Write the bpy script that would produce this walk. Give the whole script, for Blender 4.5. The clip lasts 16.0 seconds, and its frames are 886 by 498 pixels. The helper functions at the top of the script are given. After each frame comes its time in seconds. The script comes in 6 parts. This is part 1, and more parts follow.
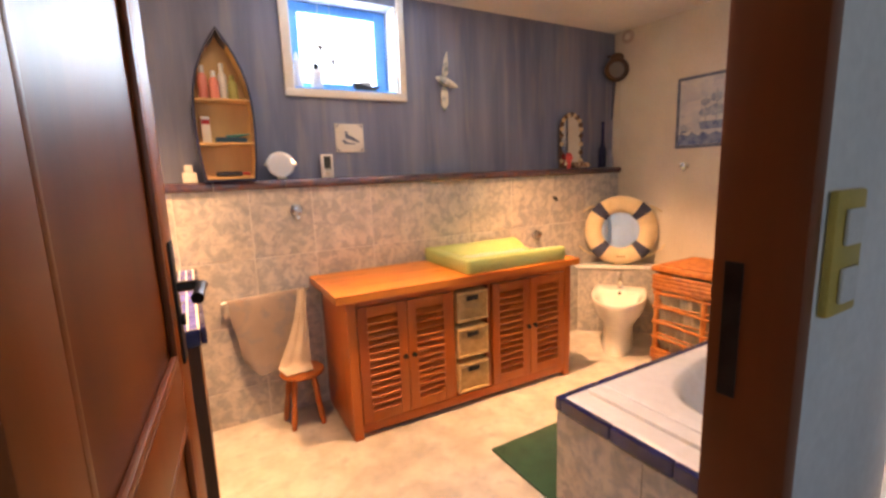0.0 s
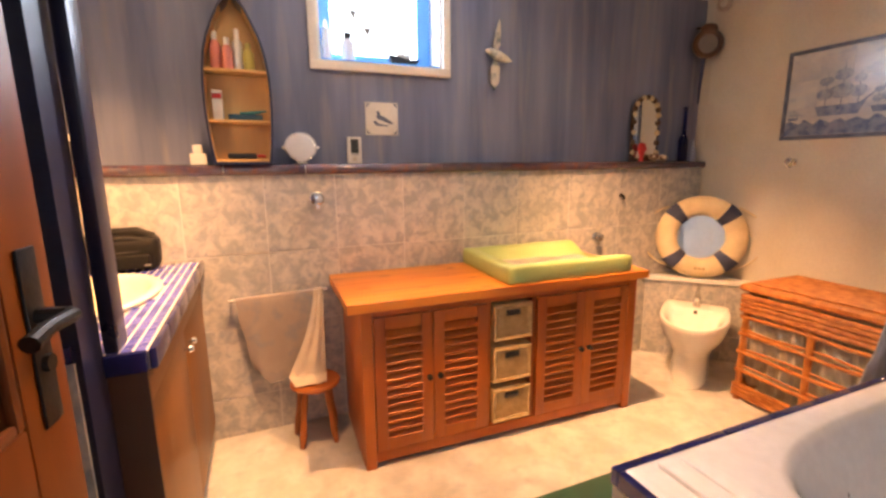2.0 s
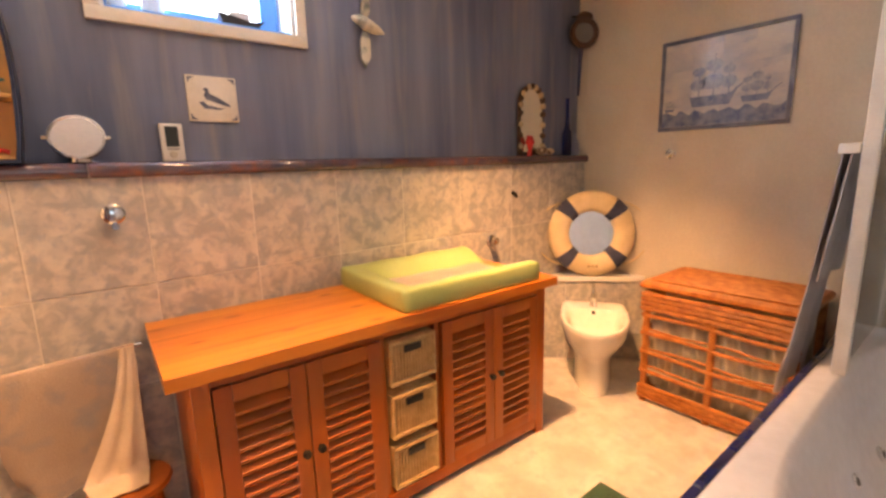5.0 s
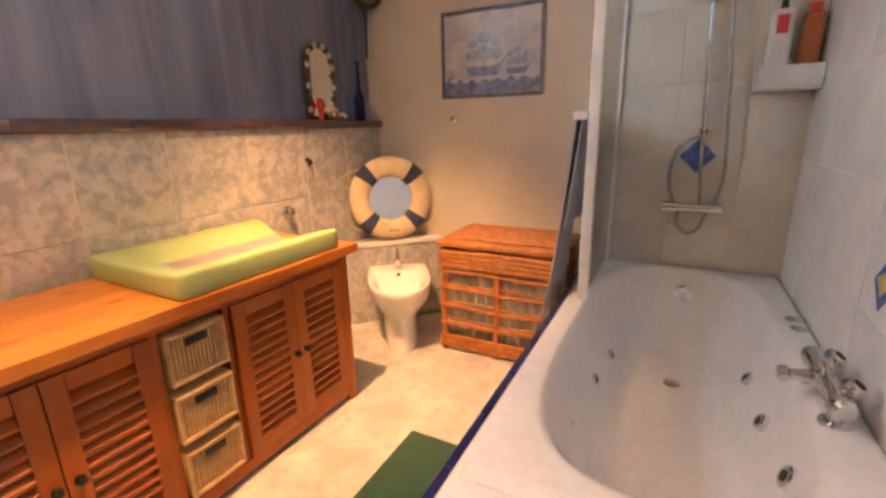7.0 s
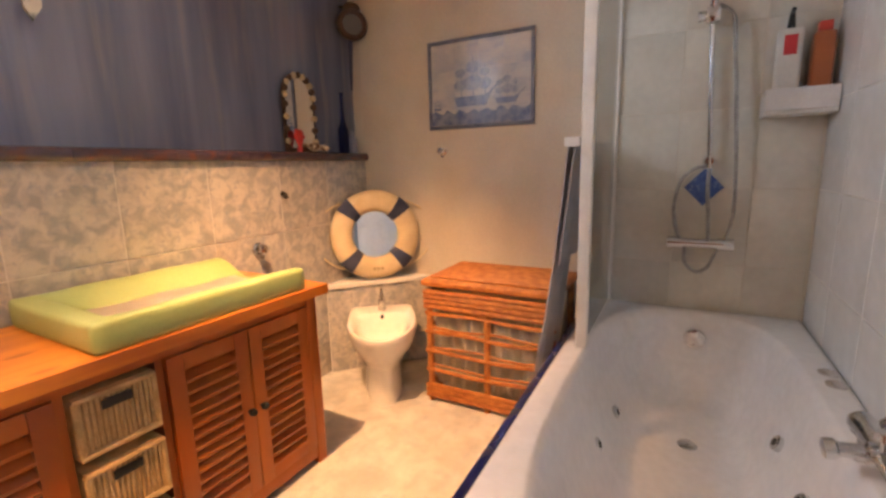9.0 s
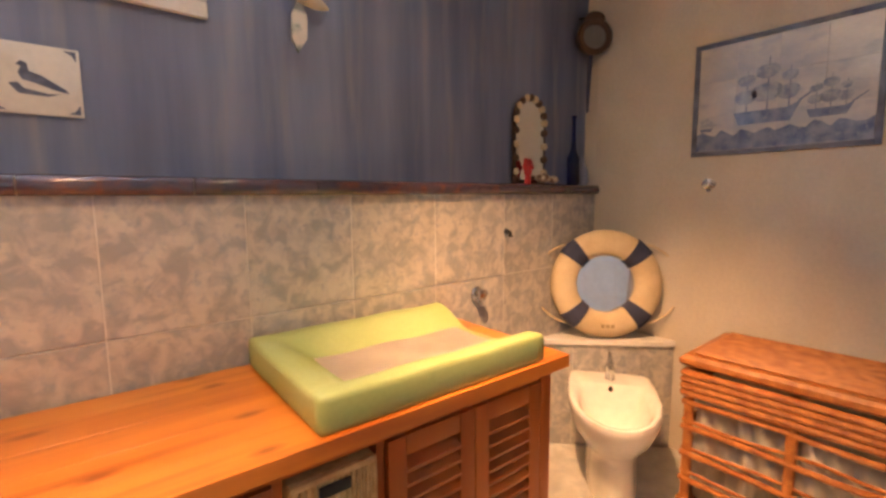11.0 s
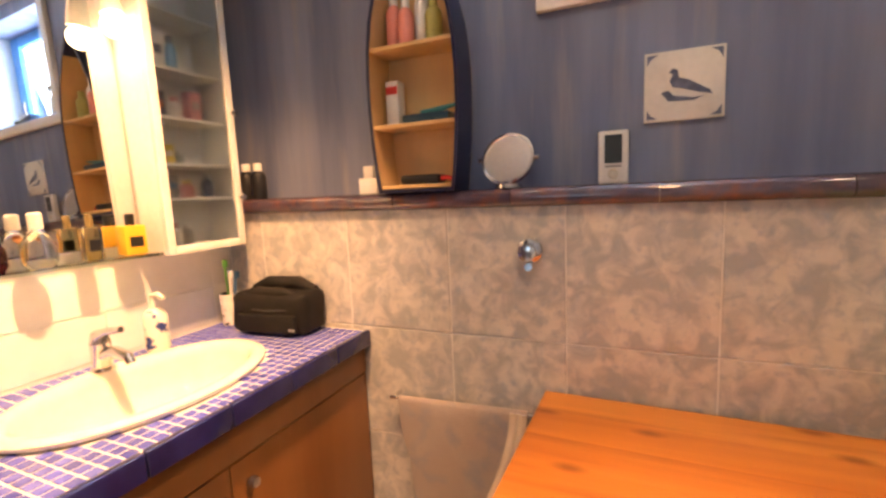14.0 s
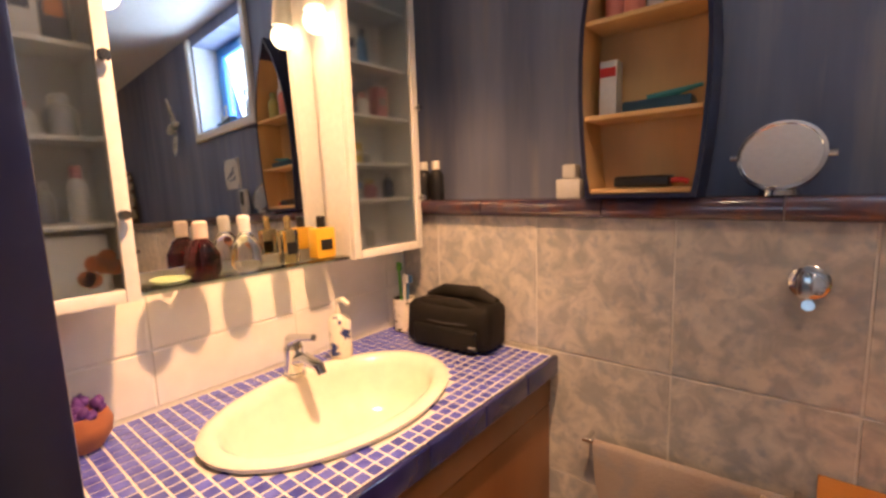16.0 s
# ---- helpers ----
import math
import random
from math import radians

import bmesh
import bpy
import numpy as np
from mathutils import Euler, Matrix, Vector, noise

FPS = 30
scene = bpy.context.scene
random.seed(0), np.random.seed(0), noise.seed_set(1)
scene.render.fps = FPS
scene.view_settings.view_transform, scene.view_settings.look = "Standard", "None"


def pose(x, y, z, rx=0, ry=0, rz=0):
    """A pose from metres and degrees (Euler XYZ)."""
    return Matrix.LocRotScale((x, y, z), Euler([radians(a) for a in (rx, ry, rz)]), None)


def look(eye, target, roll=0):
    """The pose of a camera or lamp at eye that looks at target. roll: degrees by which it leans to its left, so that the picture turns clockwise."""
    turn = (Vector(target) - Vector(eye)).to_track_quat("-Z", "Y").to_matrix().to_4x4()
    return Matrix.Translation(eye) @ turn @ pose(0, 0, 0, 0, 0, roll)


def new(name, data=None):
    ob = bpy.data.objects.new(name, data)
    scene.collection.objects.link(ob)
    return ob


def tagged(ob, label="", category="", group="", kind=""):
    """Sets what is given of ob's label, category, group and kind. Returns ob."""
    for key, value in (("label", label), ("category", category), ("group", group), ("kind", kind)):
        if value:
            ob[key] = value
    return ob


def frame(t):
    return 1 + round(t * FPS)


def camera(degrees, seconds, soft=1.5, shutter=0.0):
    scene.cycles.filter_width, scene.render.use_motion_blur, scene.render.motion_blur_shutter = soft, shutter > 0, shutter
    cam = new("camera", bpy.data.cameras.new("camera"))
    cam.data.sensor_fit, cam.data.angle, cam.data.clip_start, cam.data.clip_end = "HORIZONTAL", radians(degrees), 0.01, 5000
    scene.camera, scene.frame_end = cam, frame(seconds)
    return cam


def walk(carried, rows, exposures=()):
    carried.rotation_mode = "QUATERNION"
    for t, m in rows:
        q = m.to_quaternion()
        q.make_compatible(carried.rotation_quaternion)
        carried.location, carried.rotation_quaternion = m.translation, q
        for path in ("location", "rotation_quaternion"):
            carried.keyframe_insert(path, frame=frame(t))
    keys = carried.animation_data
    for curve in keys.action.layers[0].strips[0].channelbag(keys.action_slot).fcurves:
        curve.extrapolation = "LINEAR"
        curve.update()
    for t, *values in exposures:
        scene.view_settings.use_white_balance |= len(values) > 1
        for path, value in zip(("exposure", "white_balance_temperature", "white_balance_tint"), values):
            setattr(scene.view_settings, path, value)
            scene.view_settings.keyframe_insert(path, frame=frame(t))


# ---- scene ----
cam = camera(89.5, 16.0, soft=2.8)
PATH = [
    (0, (0.592, 0.611, 1.251), (1.564, 2.326, 0.913), -2.1),
    (0.5, (0.68, 0.635, 1.269), (1.539, 2.416, 0.967), -2.4),
    (1, (0.754, 0.701, 1.265), (1.543, 2.514, 0.966), -2.2),
    (1.5, (0.813, 0.787, 1.261), (1.561, 2.611, 0.92), -1.4),
    (2, (0.834, 0.89, 1.239), (1.582, 2.708, 0.866), -0.5),
    (2.5, (0.874, 0.992, 1.22), (1.586, 2.815, 0.805), -0.0),
    (3, (0.933, 1.073, 1.214), (1.595, 2.911, 0.785), 0.1),
    (3.5, (1.004, 1.131, 1.184), (1.632, 2.986, 0.779), -0.7),
    (4, (1.067, 1.194, 1.197), (1.749, 3.029, 0.788), -1.4),
    (4.5, (1.051, 1.271, 1.201), (1.985, 2.996, 0.812), -1.6),
    (5, (1.018, 1.301, 1.213), (2.241, 2.839, 0.839), -1.6),
    (5.2, (1.018, 1.309, 1.21), (2.344, 2.759, 0.839), -1.5),
    (7.3, (1.096, 1.259, 1.187), (2.831, 2.114, 0.676), -1.0),
    (7.5, (1.101, 1.253, 1.17), (2.852, 2.094, 0.692), -1.0),
    (8, (1.136, 1.258, 1.143), (2.91, 2.07, 0.702), -1.0),
    (8.2, (1.162, 1.262, 1.144), (2.937, 2.08, 0.72), -0.9),
    (10.3, (1.446, 1.501, 1.173), (3.008, 2.728, 0.936), -1.3),
    (10.5, (1.439, 1.574, 1.174), (2.955, 2.861, 0.958), -0.7),
    (11, (1.461, 1.701, 1.188), (2.721, 3.237, 0.96), -0.5),
    (11.5, (1.473, 1.757, 1.194), (2.326, 3.549, 0.94), -1.0),
    (12, (1.47, 1.797, 1.199), (1.927, 3.722, 0.909), -1.8),
    (12.5, (1.462, 1.852, 1.191), (1.473, 3.834, 0.919), -1.6),
    (13, (1.425, 1.886, 1.208), (1.091, 3.839, 0.934), -1.5),
    (13.5, (1.375, 1.889, 1.228), (0.763, 3.774, 0.965), -1.9),
    (14, (1.324, 1.906, 1.245), (0.531, 3.725, 0.989), -2.5),
    (14.5, (1.268, 1.93, 1.27), (0.318, 3.67, 0.999), -3.1),
    (15, (1.207, 1.921, 1.278), (0.155, 3.601, 1.016), -2.8),
    (15.5, (1.128, 1.951, 1.293), (-0.033, 3.555, 1.008), -2.8),
    (16, (1.078, 1.974, 1.282), (-0.186, 3.499, 1.009), -2.0),
]
walk(cam, [(t, look(eye, target, roll)) for t, eye, target, roll in PATH],
     exposures=[(0, -0.10, 6800, 15), (3.5, -0.15, 7200, 16), (5.2, -0.20, 7450, 17), (7.5, -0.26, 6650, 13), (8.2, -0.26, 6650, 13), (10.5, -0.42, 6400, 11), (12, -0.44, 6300, 11), (12.5, -0.46, 6300, 11), (13.5, -0.44, 6500, 12), (14.5, -0.54, 6450, 13), (15.5, -0.95, 6250, 12), (16, -1.18, 6000, 12)])

# ---- light ----
world = bpy.data.worlds.new("sky")
scene.world = world
world.use_nodes = True
sky = world.node_tree.nodes.new("ShaderNodeTexSky")
sky.sky_type = "NISHITA"
sky.sun_disc = False
sky.sun_elevation, sky.sun_rotation = radians(38), radians(150)
world.node_tree.links.new(sky.outputs[0], world.node_tree.nodes["Background"].inputs[0])
world.node_tree.nodes["Background"].inputs[1].default_value = 0.15

sun_data = bpy.data.lights.new("sun", "SUN")
sun_data.energy, sun_data.angle, sun_data.color = 1.0, radians(10), (1, 0.96, 0.9)
sun = new("sun", sun_data)
sun.matrix_world = look((0, 0, 8), (1.0, 2.2, 1.0))

WARM = (1.0, 0.50, 0.20)


def lamp(name, kind, place, target, watts, colour, size=0.05, size_y=None, spread=None, blend=0.6):
    data = bpy.data.lights.new(name, kind)
    data.energy, data.color = watts, colour
    if kind == "AREA":
        data.shape, data.size, data.size_y = "RECTANGLE", size, size_y or size
    else:
        data.shadow_soft_size = size
    if kind == "SPOT":
        data.spot_size, data.spot_blend = radians(spread), blend
    ob = new(name, data)
    ob.matrix_world = look(place, target)
    return ob


SPOTS = [(0.82, 2.38), (1.45, 2.21), (2.06, 2.36)]
AIMS = [(0.18, 2.50, 0.90, 400, 78), (1.28, 2.02, 0, 112, 104), (2.40, 2.52, 0.5, 105, 60)]
BEAMS = [(1.45, 2.21, 1.37, 2.30, 0.3, 160, 48), (2.06, 2.36, 2.92, 2.52, 0.1, 330, 66)]
for (x, y), aim in zip(SPOTS, AIMS):
    lamp("spot_lamp", "SPOT", (x, y, 2.195), aim[:3], aim[3], WARM, 0.04, spread=aim[4], blend=0.95)
for x, y, ax, ay, az, watts, wide in BEAMS:
    lamp("spot_beam", "SPOT", (x, y, 2.195), (ax, ay, az), watts, WARM, 0.04, spread=wide, blend=0.9)
for y in (2.275, 2.654):
    lamp("mirror_lamp", "SPOT", (0.150, y, 1.680), (0.27, y, 0.9), 3.2, (1.0, 0.55, 0.22), 0.03, spread=150, blend=0.5)
lamp("window_daylight", "AREA", (1.435, 3.27, 1.94), (1.435, 0, 1.2), 37, (0.72, 0.85, 1.0), 0.5, 0.4)
# added lamp at an assumed, unseen corridor opening, for bluish light by the door
lamp("unseen_corridor_daylight", "AREA", (0.7, -1.12, 1.65), (0.7, 1, 1.4), 4, (0.55, 0.75, 1.0), 1.0, 1.0)


# ---- shapes ----
def box(bm, x0, x1, y0, y1, z0, z1, bevel=0.0, segments=2):
    made = bmesh.ops.create_cube(bm, size=1.0)["verts"]
    bmesh.ops.scale(bm, vec=(x1 - x0, y1 - y0, z1 - z0), verts=made)
    bmesh.ops.translate(bm, vec=((x0 + x1) / 2, (y0 + y1) / 2, (z0 + z1) / 2), verts=made)
    if bevel:
        edges = list({e for v in made for e in v.link_edges})
        bmesh.ops.bevel(bm, geom=edges, offset=bevel, segments=segments, profile=0.6, affect="EDGES")
    return bm


def block(x0, x1, y0, y1, z0, z1, bevel=0.0, segments=2):
    return box(bmesh.new(), x0, x1, y0, y1, z0, z1, bevel, segments)


def rings(loops, caps=(True, True), bm=None):
    """Bridges loops of points that have the same count."""
    bm = bm or bmesh.new()
    made = [[bm.verts.new(p) for p in loop] for loop in loops]
    for a, b in zip(made, made[1:]):
        for i in range(len(a)):
            j = (i + 1) % len(a)
            bm.faces.new((a[i], a[j], b[j], b[i]))
    if caps[0]:
        bm.faces.new(made[0][::-1])
    if caps[1]:
        bm.faces.new(made[-1])
    bmesh.ops.recalc_face_normals(bm, faces=bm.faces)
    return bm


def circle(c, r, n=20, z=0.0, ry=None):
    return [(c[0] + r * math.cos(2 * math.pi * i / n), c[1] + (ry or r) * math.sin(2 * math.pi * i / n), z) for i in range(n)]


def lathe(x, y, z, profile, n=20, bm=None):
    """Turned shape: profile of (radius, height) from the bottom up."""
    return rings([circle((x, y), max(r, 0.0005), n, z + h) for r, h in profile], bm=bm)


def tube(points, r, n=10, bm=None, closed=False):
    bm = bm or bmesh.new()
    pts = [Vector(p) for p in points]
    loops, side = [], None
    count = len(pts)
    for i, p in enumerate(pts):
        a, b = (pts[i - 1], pts[(i + 1) % count]) if closed else (pts[max(i - 1, 0)], pts[min(i + 1, count - 1)])
        way = (b - a).normalized()
        if side is None:
            side = way.orthogonal().normalized()
        side = (side - way * side.dot(way)).normalized()
        up = way.cross(side)
        rr = r[i] if isinstance(r, (list, tuple)) else r
        loops.append([p + rr * (math.cos(2 * math.pi * k / n) * side + math.sin(2 * math.pi * k / n) * up) for k in range(n)])
    if closed:
        loops.append(loops[0])
        rings(loops, (False, False), bm)
        bmesh.ops.remove_doubles(bm, verts=bm.verts, dist=1e-5)
        return bm
    return rings(loops, (True, True), bm)


def prism(outline, depth, place=None, bm=None):
    """A flat outline in x and z, given depth along y, optionally put at a pose."""
    bm2 = bmesh.new()
    front = [bm2.verts.new((x, 0, z)) for x, z in outline]
    back = [bm2.verts.new((x, depth, z)) for x, z in outline]
    bm2.faces.new(front)
    bm2.faces.new(back[::-1])
    for i in range(len(front)):
        j = (i + 1) % len(front)
        bm2.faces.new((front[i], back[i], back[j], front[j]))
    bmesh.ops.recalc_face_normals(bm2, faces=bm2.faces)
    if place is not None:
        bm2.transform(place)
    if bm is not None:
        me = bpy.data.meshes.new("join")
        bm2.to_mesh(me)
        bm.from_mesh(me)
        bpy.data.meshes.remove(me)
        return bm
    return bm2


WHERE = {}


def link(name, bm, material, origin, sharp=35):
    me = bpy.data.meshes.new(name)
    bm.to_mesh(me)
    bm.free()
    me.transform(Matrix.Translation(-Vector(origin)))
    me.materials.append(material)
    me.shade_smooth()
    me.set_sharp_from_angle(angle=radians(sharp))
    ob = new(name, me)
    return ob


def thing(name, place, label, category, group="", turn=0.0):
    """An Empty at the thing's base; its parts are built in world places and turn with it."""
    ob = new(name)
    ob.location, ob.rotation_euler = place, (0, 0, radians(turn))
    ob.empty_display_size = 0.05
    WHERE[ob.name] = Vector(place)
    return tagged(ob, label, category, group)


def part(name, bm, material, parent, label="", sharp=35):
    base = WHERE[parent.name]
    ob = link(name, bm, material, base, sharp)
    ob.parent = parent
    WHERE[ob.name] = base
    return tagged(ob, label)


def solid(name, bm, material, label, category, group="", kind="", sharp=35):
    """A thing of one mesh, with its origin under its middle."""
    xs = [v.co for v in bm.verts]
    lo = [min(v[i] for v in xs) for i in range(3)]
    hi = [max(v[i] for v in xs) for i in range(3)]
    base = Vector(((lo[0] + hi[0]) / 2, (lo[1] + hi[1]) / 2, lo[2]))
    ob = link(name, bm, material, base, sharp)
    ob.location = base
    WHERE[ob.name] = base
    return tagged(ob, label, category, group, kind)


def structure(name, bm, material, label, category):
    return solid(name, bm, material, label, category, kind="structure")


# ---- materials ----
def surface(name, c1, c2, scale=6.0, rough=0.5, bump=0.1, fine=60.0, stretch=(1, 1, 1), metal=0.0, contrast=(0.35, 0.65), coat=0.0,
            vary=0.0, c3=None, warp=0.0, spec=0.5, sheen=0.0, mix3=(0.55, 0.75), knots=0.0):
    m = bpy.data.materials.new(name)
    m.use_nodes = True
    nt = m.node_tree
    bsdf = nt.nodes["Principled BSDF"]
    tc = nt.nodes.new("ShaderNodeTexCoord")
    mp = nt.nodes.new("ShaderNodeMapping")
    mp.inputs["Scale"].default_value = stretch
    nt.links.new(tc.outputs["Object"], mp.inputs["Vector"])
    info = nt.nodes.new("ShaderNodeObjectInfo")
    shift = nt.nodes.new("ShaderNodeVectorMath")
    shift.operation = "SCALE"
    shift.inputs[0].default_value = (13.1, 7.7, 5.3)
    nt.links.new(info.outputs["Random"], shift.inputs["Scale"])
    nt.links.new(shift.outputs[0], mp.inputs["Location"])
    big = nt.nodes.new("ShaderNodeTexNoise")
    big.inputs["Scale"].default_value, big.inputs["Detail"].default_value, big.inputs["Distortion"].default_value = scale, 5, warp
    nt.links.new(mp.outputs[0], big.inputs["Vector"])
    ramp = nt.nodes.new("ShaderNodeValToRGB")
    ramp.color_ramp.elements[0].position, ramp.color_ramp.elements[1].position = contrast
    ramp.color_ramp.elements[0].color, ramp.color_ramp.elements[1].color = (*c1, 1), (*c2, 1)
    nt.links.new(big.outputs[0], ramp.inputs[0])
    small = nt.nodes.new("ShaderNodeTexNoise")
    small.inputs["Scale"].default_value, small.inputs["Detail"].default_value = fine, 3
    nt.links.new(mp.outputs[0], small.inputs["Vector"])
    colour = ramp.outputs[0]
    if c3:
        second = nt.nodes.new("ShaderNodeTexNoise")
        second.inputs["Scale"].default_value, second.inputs["Detail"].default_value = scale * 2.3, 4
        nt.links.new(mp.outputs[0], second.inputs["Vector"])
        mask = nt.nodes.new("ShaderNodeMapRange")
        mask.inputs[1].default_value, mask.inputs[2].default_value = mix3
        nt.links.new(second.outputs[0], mask.inputs[0])
        blend = nt.nodes.new("ShaderNodeMix")
        blend.data_type = "RGBA"
        nt.links.new(mask.outputs[0], blend.inputs[0])
        nt.links.new(colour, blend.inputs[6])
        blend.inputs[7].default_value = (*c3, 1)
        colour = blend.outputs[2]
    if knots:
        cells = nt.nodes.new("ShaderNodeTexVoronoi")
        cells.voronoi_dimensions = "2D"
        cells.inputs["Scale"].default_value = knots
        wide = nt.nodes.new("ShaderNodeMapping")
        wide.inputs["Scale"].default_value = (0.7, 1.6, 0.3)
        nt.links.new(tc.outputs["Object"], wide.inputs["Vector"])
        nt.links.new(wide.outputs[0], cells.inputs["Vector"])
        spot = nt.nodes.new("ShaderNodeMapRange")
        spot.inputs[1].default_value, spot.inputs[2].default_value = 0.03, 0.12
        spot.inputs[3].default_value, spot.inputs[4].default_value = 0.75, 0.0
        nt.links.new(cells.outputs["Distance"], spot.inputs[0])
        knot = nt.nodes.new("ShaderNodeMix")
        knot.data_type = "RGBA"
        nt.links.new(spot.outputs[0], knot.inputs[0])
        nt.links.new(colour, knot.inputs[6])
        knot.inputs[7].default_value = (0.16, 0.035, 0.006, 1)
        colour = knot.outputs[2]
    hue = nt.nodes.new("ShaderNodeHueSaturation")
    grain = nt.nodes.new("ShaderNodeMapRange")
    grain.inputs[3].default_value, grain.inputs[4].default_value = 0.9, 1.1
    nt.links.new(small.outputs[0], grain.inputs[0])
    value = grain.outputs[0]
    if vary:
        tone = nt.nodes.new("ShaderNodeMapRange")
        tone.inputs[3].default_value, tone.inputs[4].default_value = 1 - vary, 1 + vary
        nt.links.new(info.outputs["Random"], tone.inputs[0])
        times = nt.nodes.new("ShaderNodeMath")
        times.operation = "MULTIPLY"
        nt.links.new(tone.outputs[0], times.inputs[0])
        nt.links.new(value, times.inputs[1])
        value = times.outputs[0]
    nt.links.new(value, hue.inputs["Value"])
    nt.links.new(colour, hue.inputs["Color"])
    nt.links.new(hue.outputs[0], bsdf.inputs["Base Color"])
    rr = nt.nodes.new("ShaderNodeMapRange")
    rr.inputs[3].default_value, rr.inputs[4].default_value = max(rough - 0.08, 0.02), min(rough + 0.1, 1.0)
    nt.links.new(big.outputs[0], rr.inputs[0])
    nt.links.new(rr.outputs[0], bsdf.inputs["Roughness"])
    bsdf.inputs["Metallic"].default_value = metal
    bsdf.inputs["Coat Weight"].default_value = coat
    bsdf.inputs["Coat Roughness"].default_value = 0.08
    bsdf.inputs["Specular IOR Level"].default_value = spec
    bsdf.inputs["Sheen Weight"].default_value = sheen
    if bump:
        bp = nt.nodes.new("ShaderNodeBump")
        bp.inputs["Strength"].default_value, bp.inputs["Distance"].default_value = bump, 0.004
        nt.links.new(small.outputs[0], bp.inputs["Height"])
        nt.links.new(bp.outputs[0], bsdf.inputs["Normal"])
    return m


def plain(name, colour, rough=0.4, metal=0.0, coat=0.0):
    d = tuple(c * 0.85 for c in colour)
    return surface(name, d, colour, 9.0, rough, 0.04, 120.0, metal=metal, coat=coat)


def glass(name, colour=(1, 1, 1), rough=0.0):
    m = bpy.data.materials.new(name)
    m.use_nodes = True
    b = m.node_tree.nodes["Principled BSDF"]
    b.inputs["Base Color"].default_value = (*colour, 1)
    b.inputs["Transmission Weight"].default_value, b.inputs["Roughness"].default_value, b.inputs["IOR"].default_value = 1.0, rough, 1.45
    return m


def glow(name, colour, power):
    m = bpy.data.materials.new(name)
    m.use_nodes = True
    b = m.node_tree.nodes["Principled BSDF"]
    b.inputs["Emission Color"].default_value, b.inputs["Emission Strength"].default_value = (*colour, 1), power
    return m


def mirror_material(name):
    m = bpy.data.materials.new(name)
    m.use_nodes = True
    b = m.node_tree.nodes["Principled BSDF"]
    b.inputs["Base Color"].default_value, b.inputs["Metallic"].default_value, b.inputs["Roughness"].default_value = (0.86, 0.88, 0.88, 1), 1.0, 0.02
    return m


TILE = surface("marbled_tile", (0.37, 0.37, 0.38), (0.59, 0.56, 0.52), 19.0, 0.32, 0.03, 60, contrast=(0.38, 0.60), vary=0.06, c3=(0.31, 0.34, 0.40), warp=0.7, mix3=(0.52, 0.80))
GROUT = surface("grout", (0.66, 0.64, 0.60), (0.76, 0.74, 0.70), 30, 0.85, 0.2, 150)
BLUE_WALL = surface("blue_glaze_paint", (0.104, 0.125, 0.212), (0.226, 0.252, 0.362), 9.0, 0.5, 0.12, 30, stretch=(1, 1, 0.09), contrast=(0.3, 0.72), c3=(0.26, 0.26, 0.29), mix3=(0.54, 0.82), warp=0.2)
CREAM = surface("cream_plaster", (0.60, 0.545, 0.46), (0.68, 0.63, 0.545), 3.0, 0.7, 0.18, 70)
WHITE_PAINT = surface("white_paint", (0.70, 0.70, 0.69), (0.80, 0.80, 0.79), 2.5, 0.6, 0.1, 60)
CEILING = surface("white_ceiling", (0.70, 0.68, 0.65), (0.78, 0.76, 0.73), 2.0, 0.5, 0.08, 40)
FLOOR = surface("mottled_floor", (0.45, 0.44, 0.415), (0.645, 0.63, 0.60), 7.0, 0.33, 0.05, 30, contrast=(0.33, 0.67), c3=(0.40, 0.42, 0.43), warp=0.35, mix3=(0.52, 0.78), vary=0.04)
WHITE_TILE = surface("white_wall_tile", (0.72, 0.72, 0.72), (0.80, 0.80, 0.79), 3.0, 0.2, 0.02, 20, vary=0.02)
NAVY = surface("navy_gloss_paint", (0.008, 0.010, 0.035), (0.016, 0.018, 0.055), 4.0, 0.3, 0.06, 40)
NAVY_TILE = surface("navy_glazed_tile", (0.010, 0.012, 0.075), (0.022, 0.024, 0.13), 12.0, 0.15, 0.05, 60, coat=0.5, vary=0.1)
LEDGE_TILE = surface("violet_ledge_tile", (0.045, 0.034, 0.062), (0.095, 0.062, 0.085), 9.0, 0.10, 0.02, 50, coat=1.0, vary=0.15, c3=(0.13, 0.05, 0.04), mix3=(0.5, 0.7))
BLUE_FRAME = plain("blue_window_paint", (0.10, 0.36, 0.80), 0.4)
TRIM = surface("cream_trim_paint", (0.66, 0.62, 0.55), (0.76, 0.72, 0.66), 5, 0.5, 0.08, 60)
CABINET_WOOD = surface("orange_oiled_pine", (0.33, 0.068, 0.008), (0.53, 0.145, 0.018), 3.5, 0.36, 0.1, 22, stretch=(1, 1, 0.13), contrast=(0.3, 0.7), c3=(0.22, 0.048, 0.007), mix3=(0.6, 0.82), warp=0.3)
TOP_WOOD = surface("pine_tabletop", (0.42, 0.122, 0.014), (0.62, 0.245, 0.040), 4.0, 0.30, 0.06, 26, stretch=(0.13, 1.6, 1), contrast=(0.3, 0.7), c3=(0.30, 0.080, 0.010), mix3=(0.56, 0.74), warp=0.8, knots=4.2)
VANITY_WOOD = surface("oak_vanity", (0.155, 0.060, 0.015), (0.235, 0.100, 0.028), 4.0, 0.4, 0.08, 30, stretch=(1, 1, 0.12), c3=(0.16, 0.06, 0.015), mix3=(0.6, 0.85))
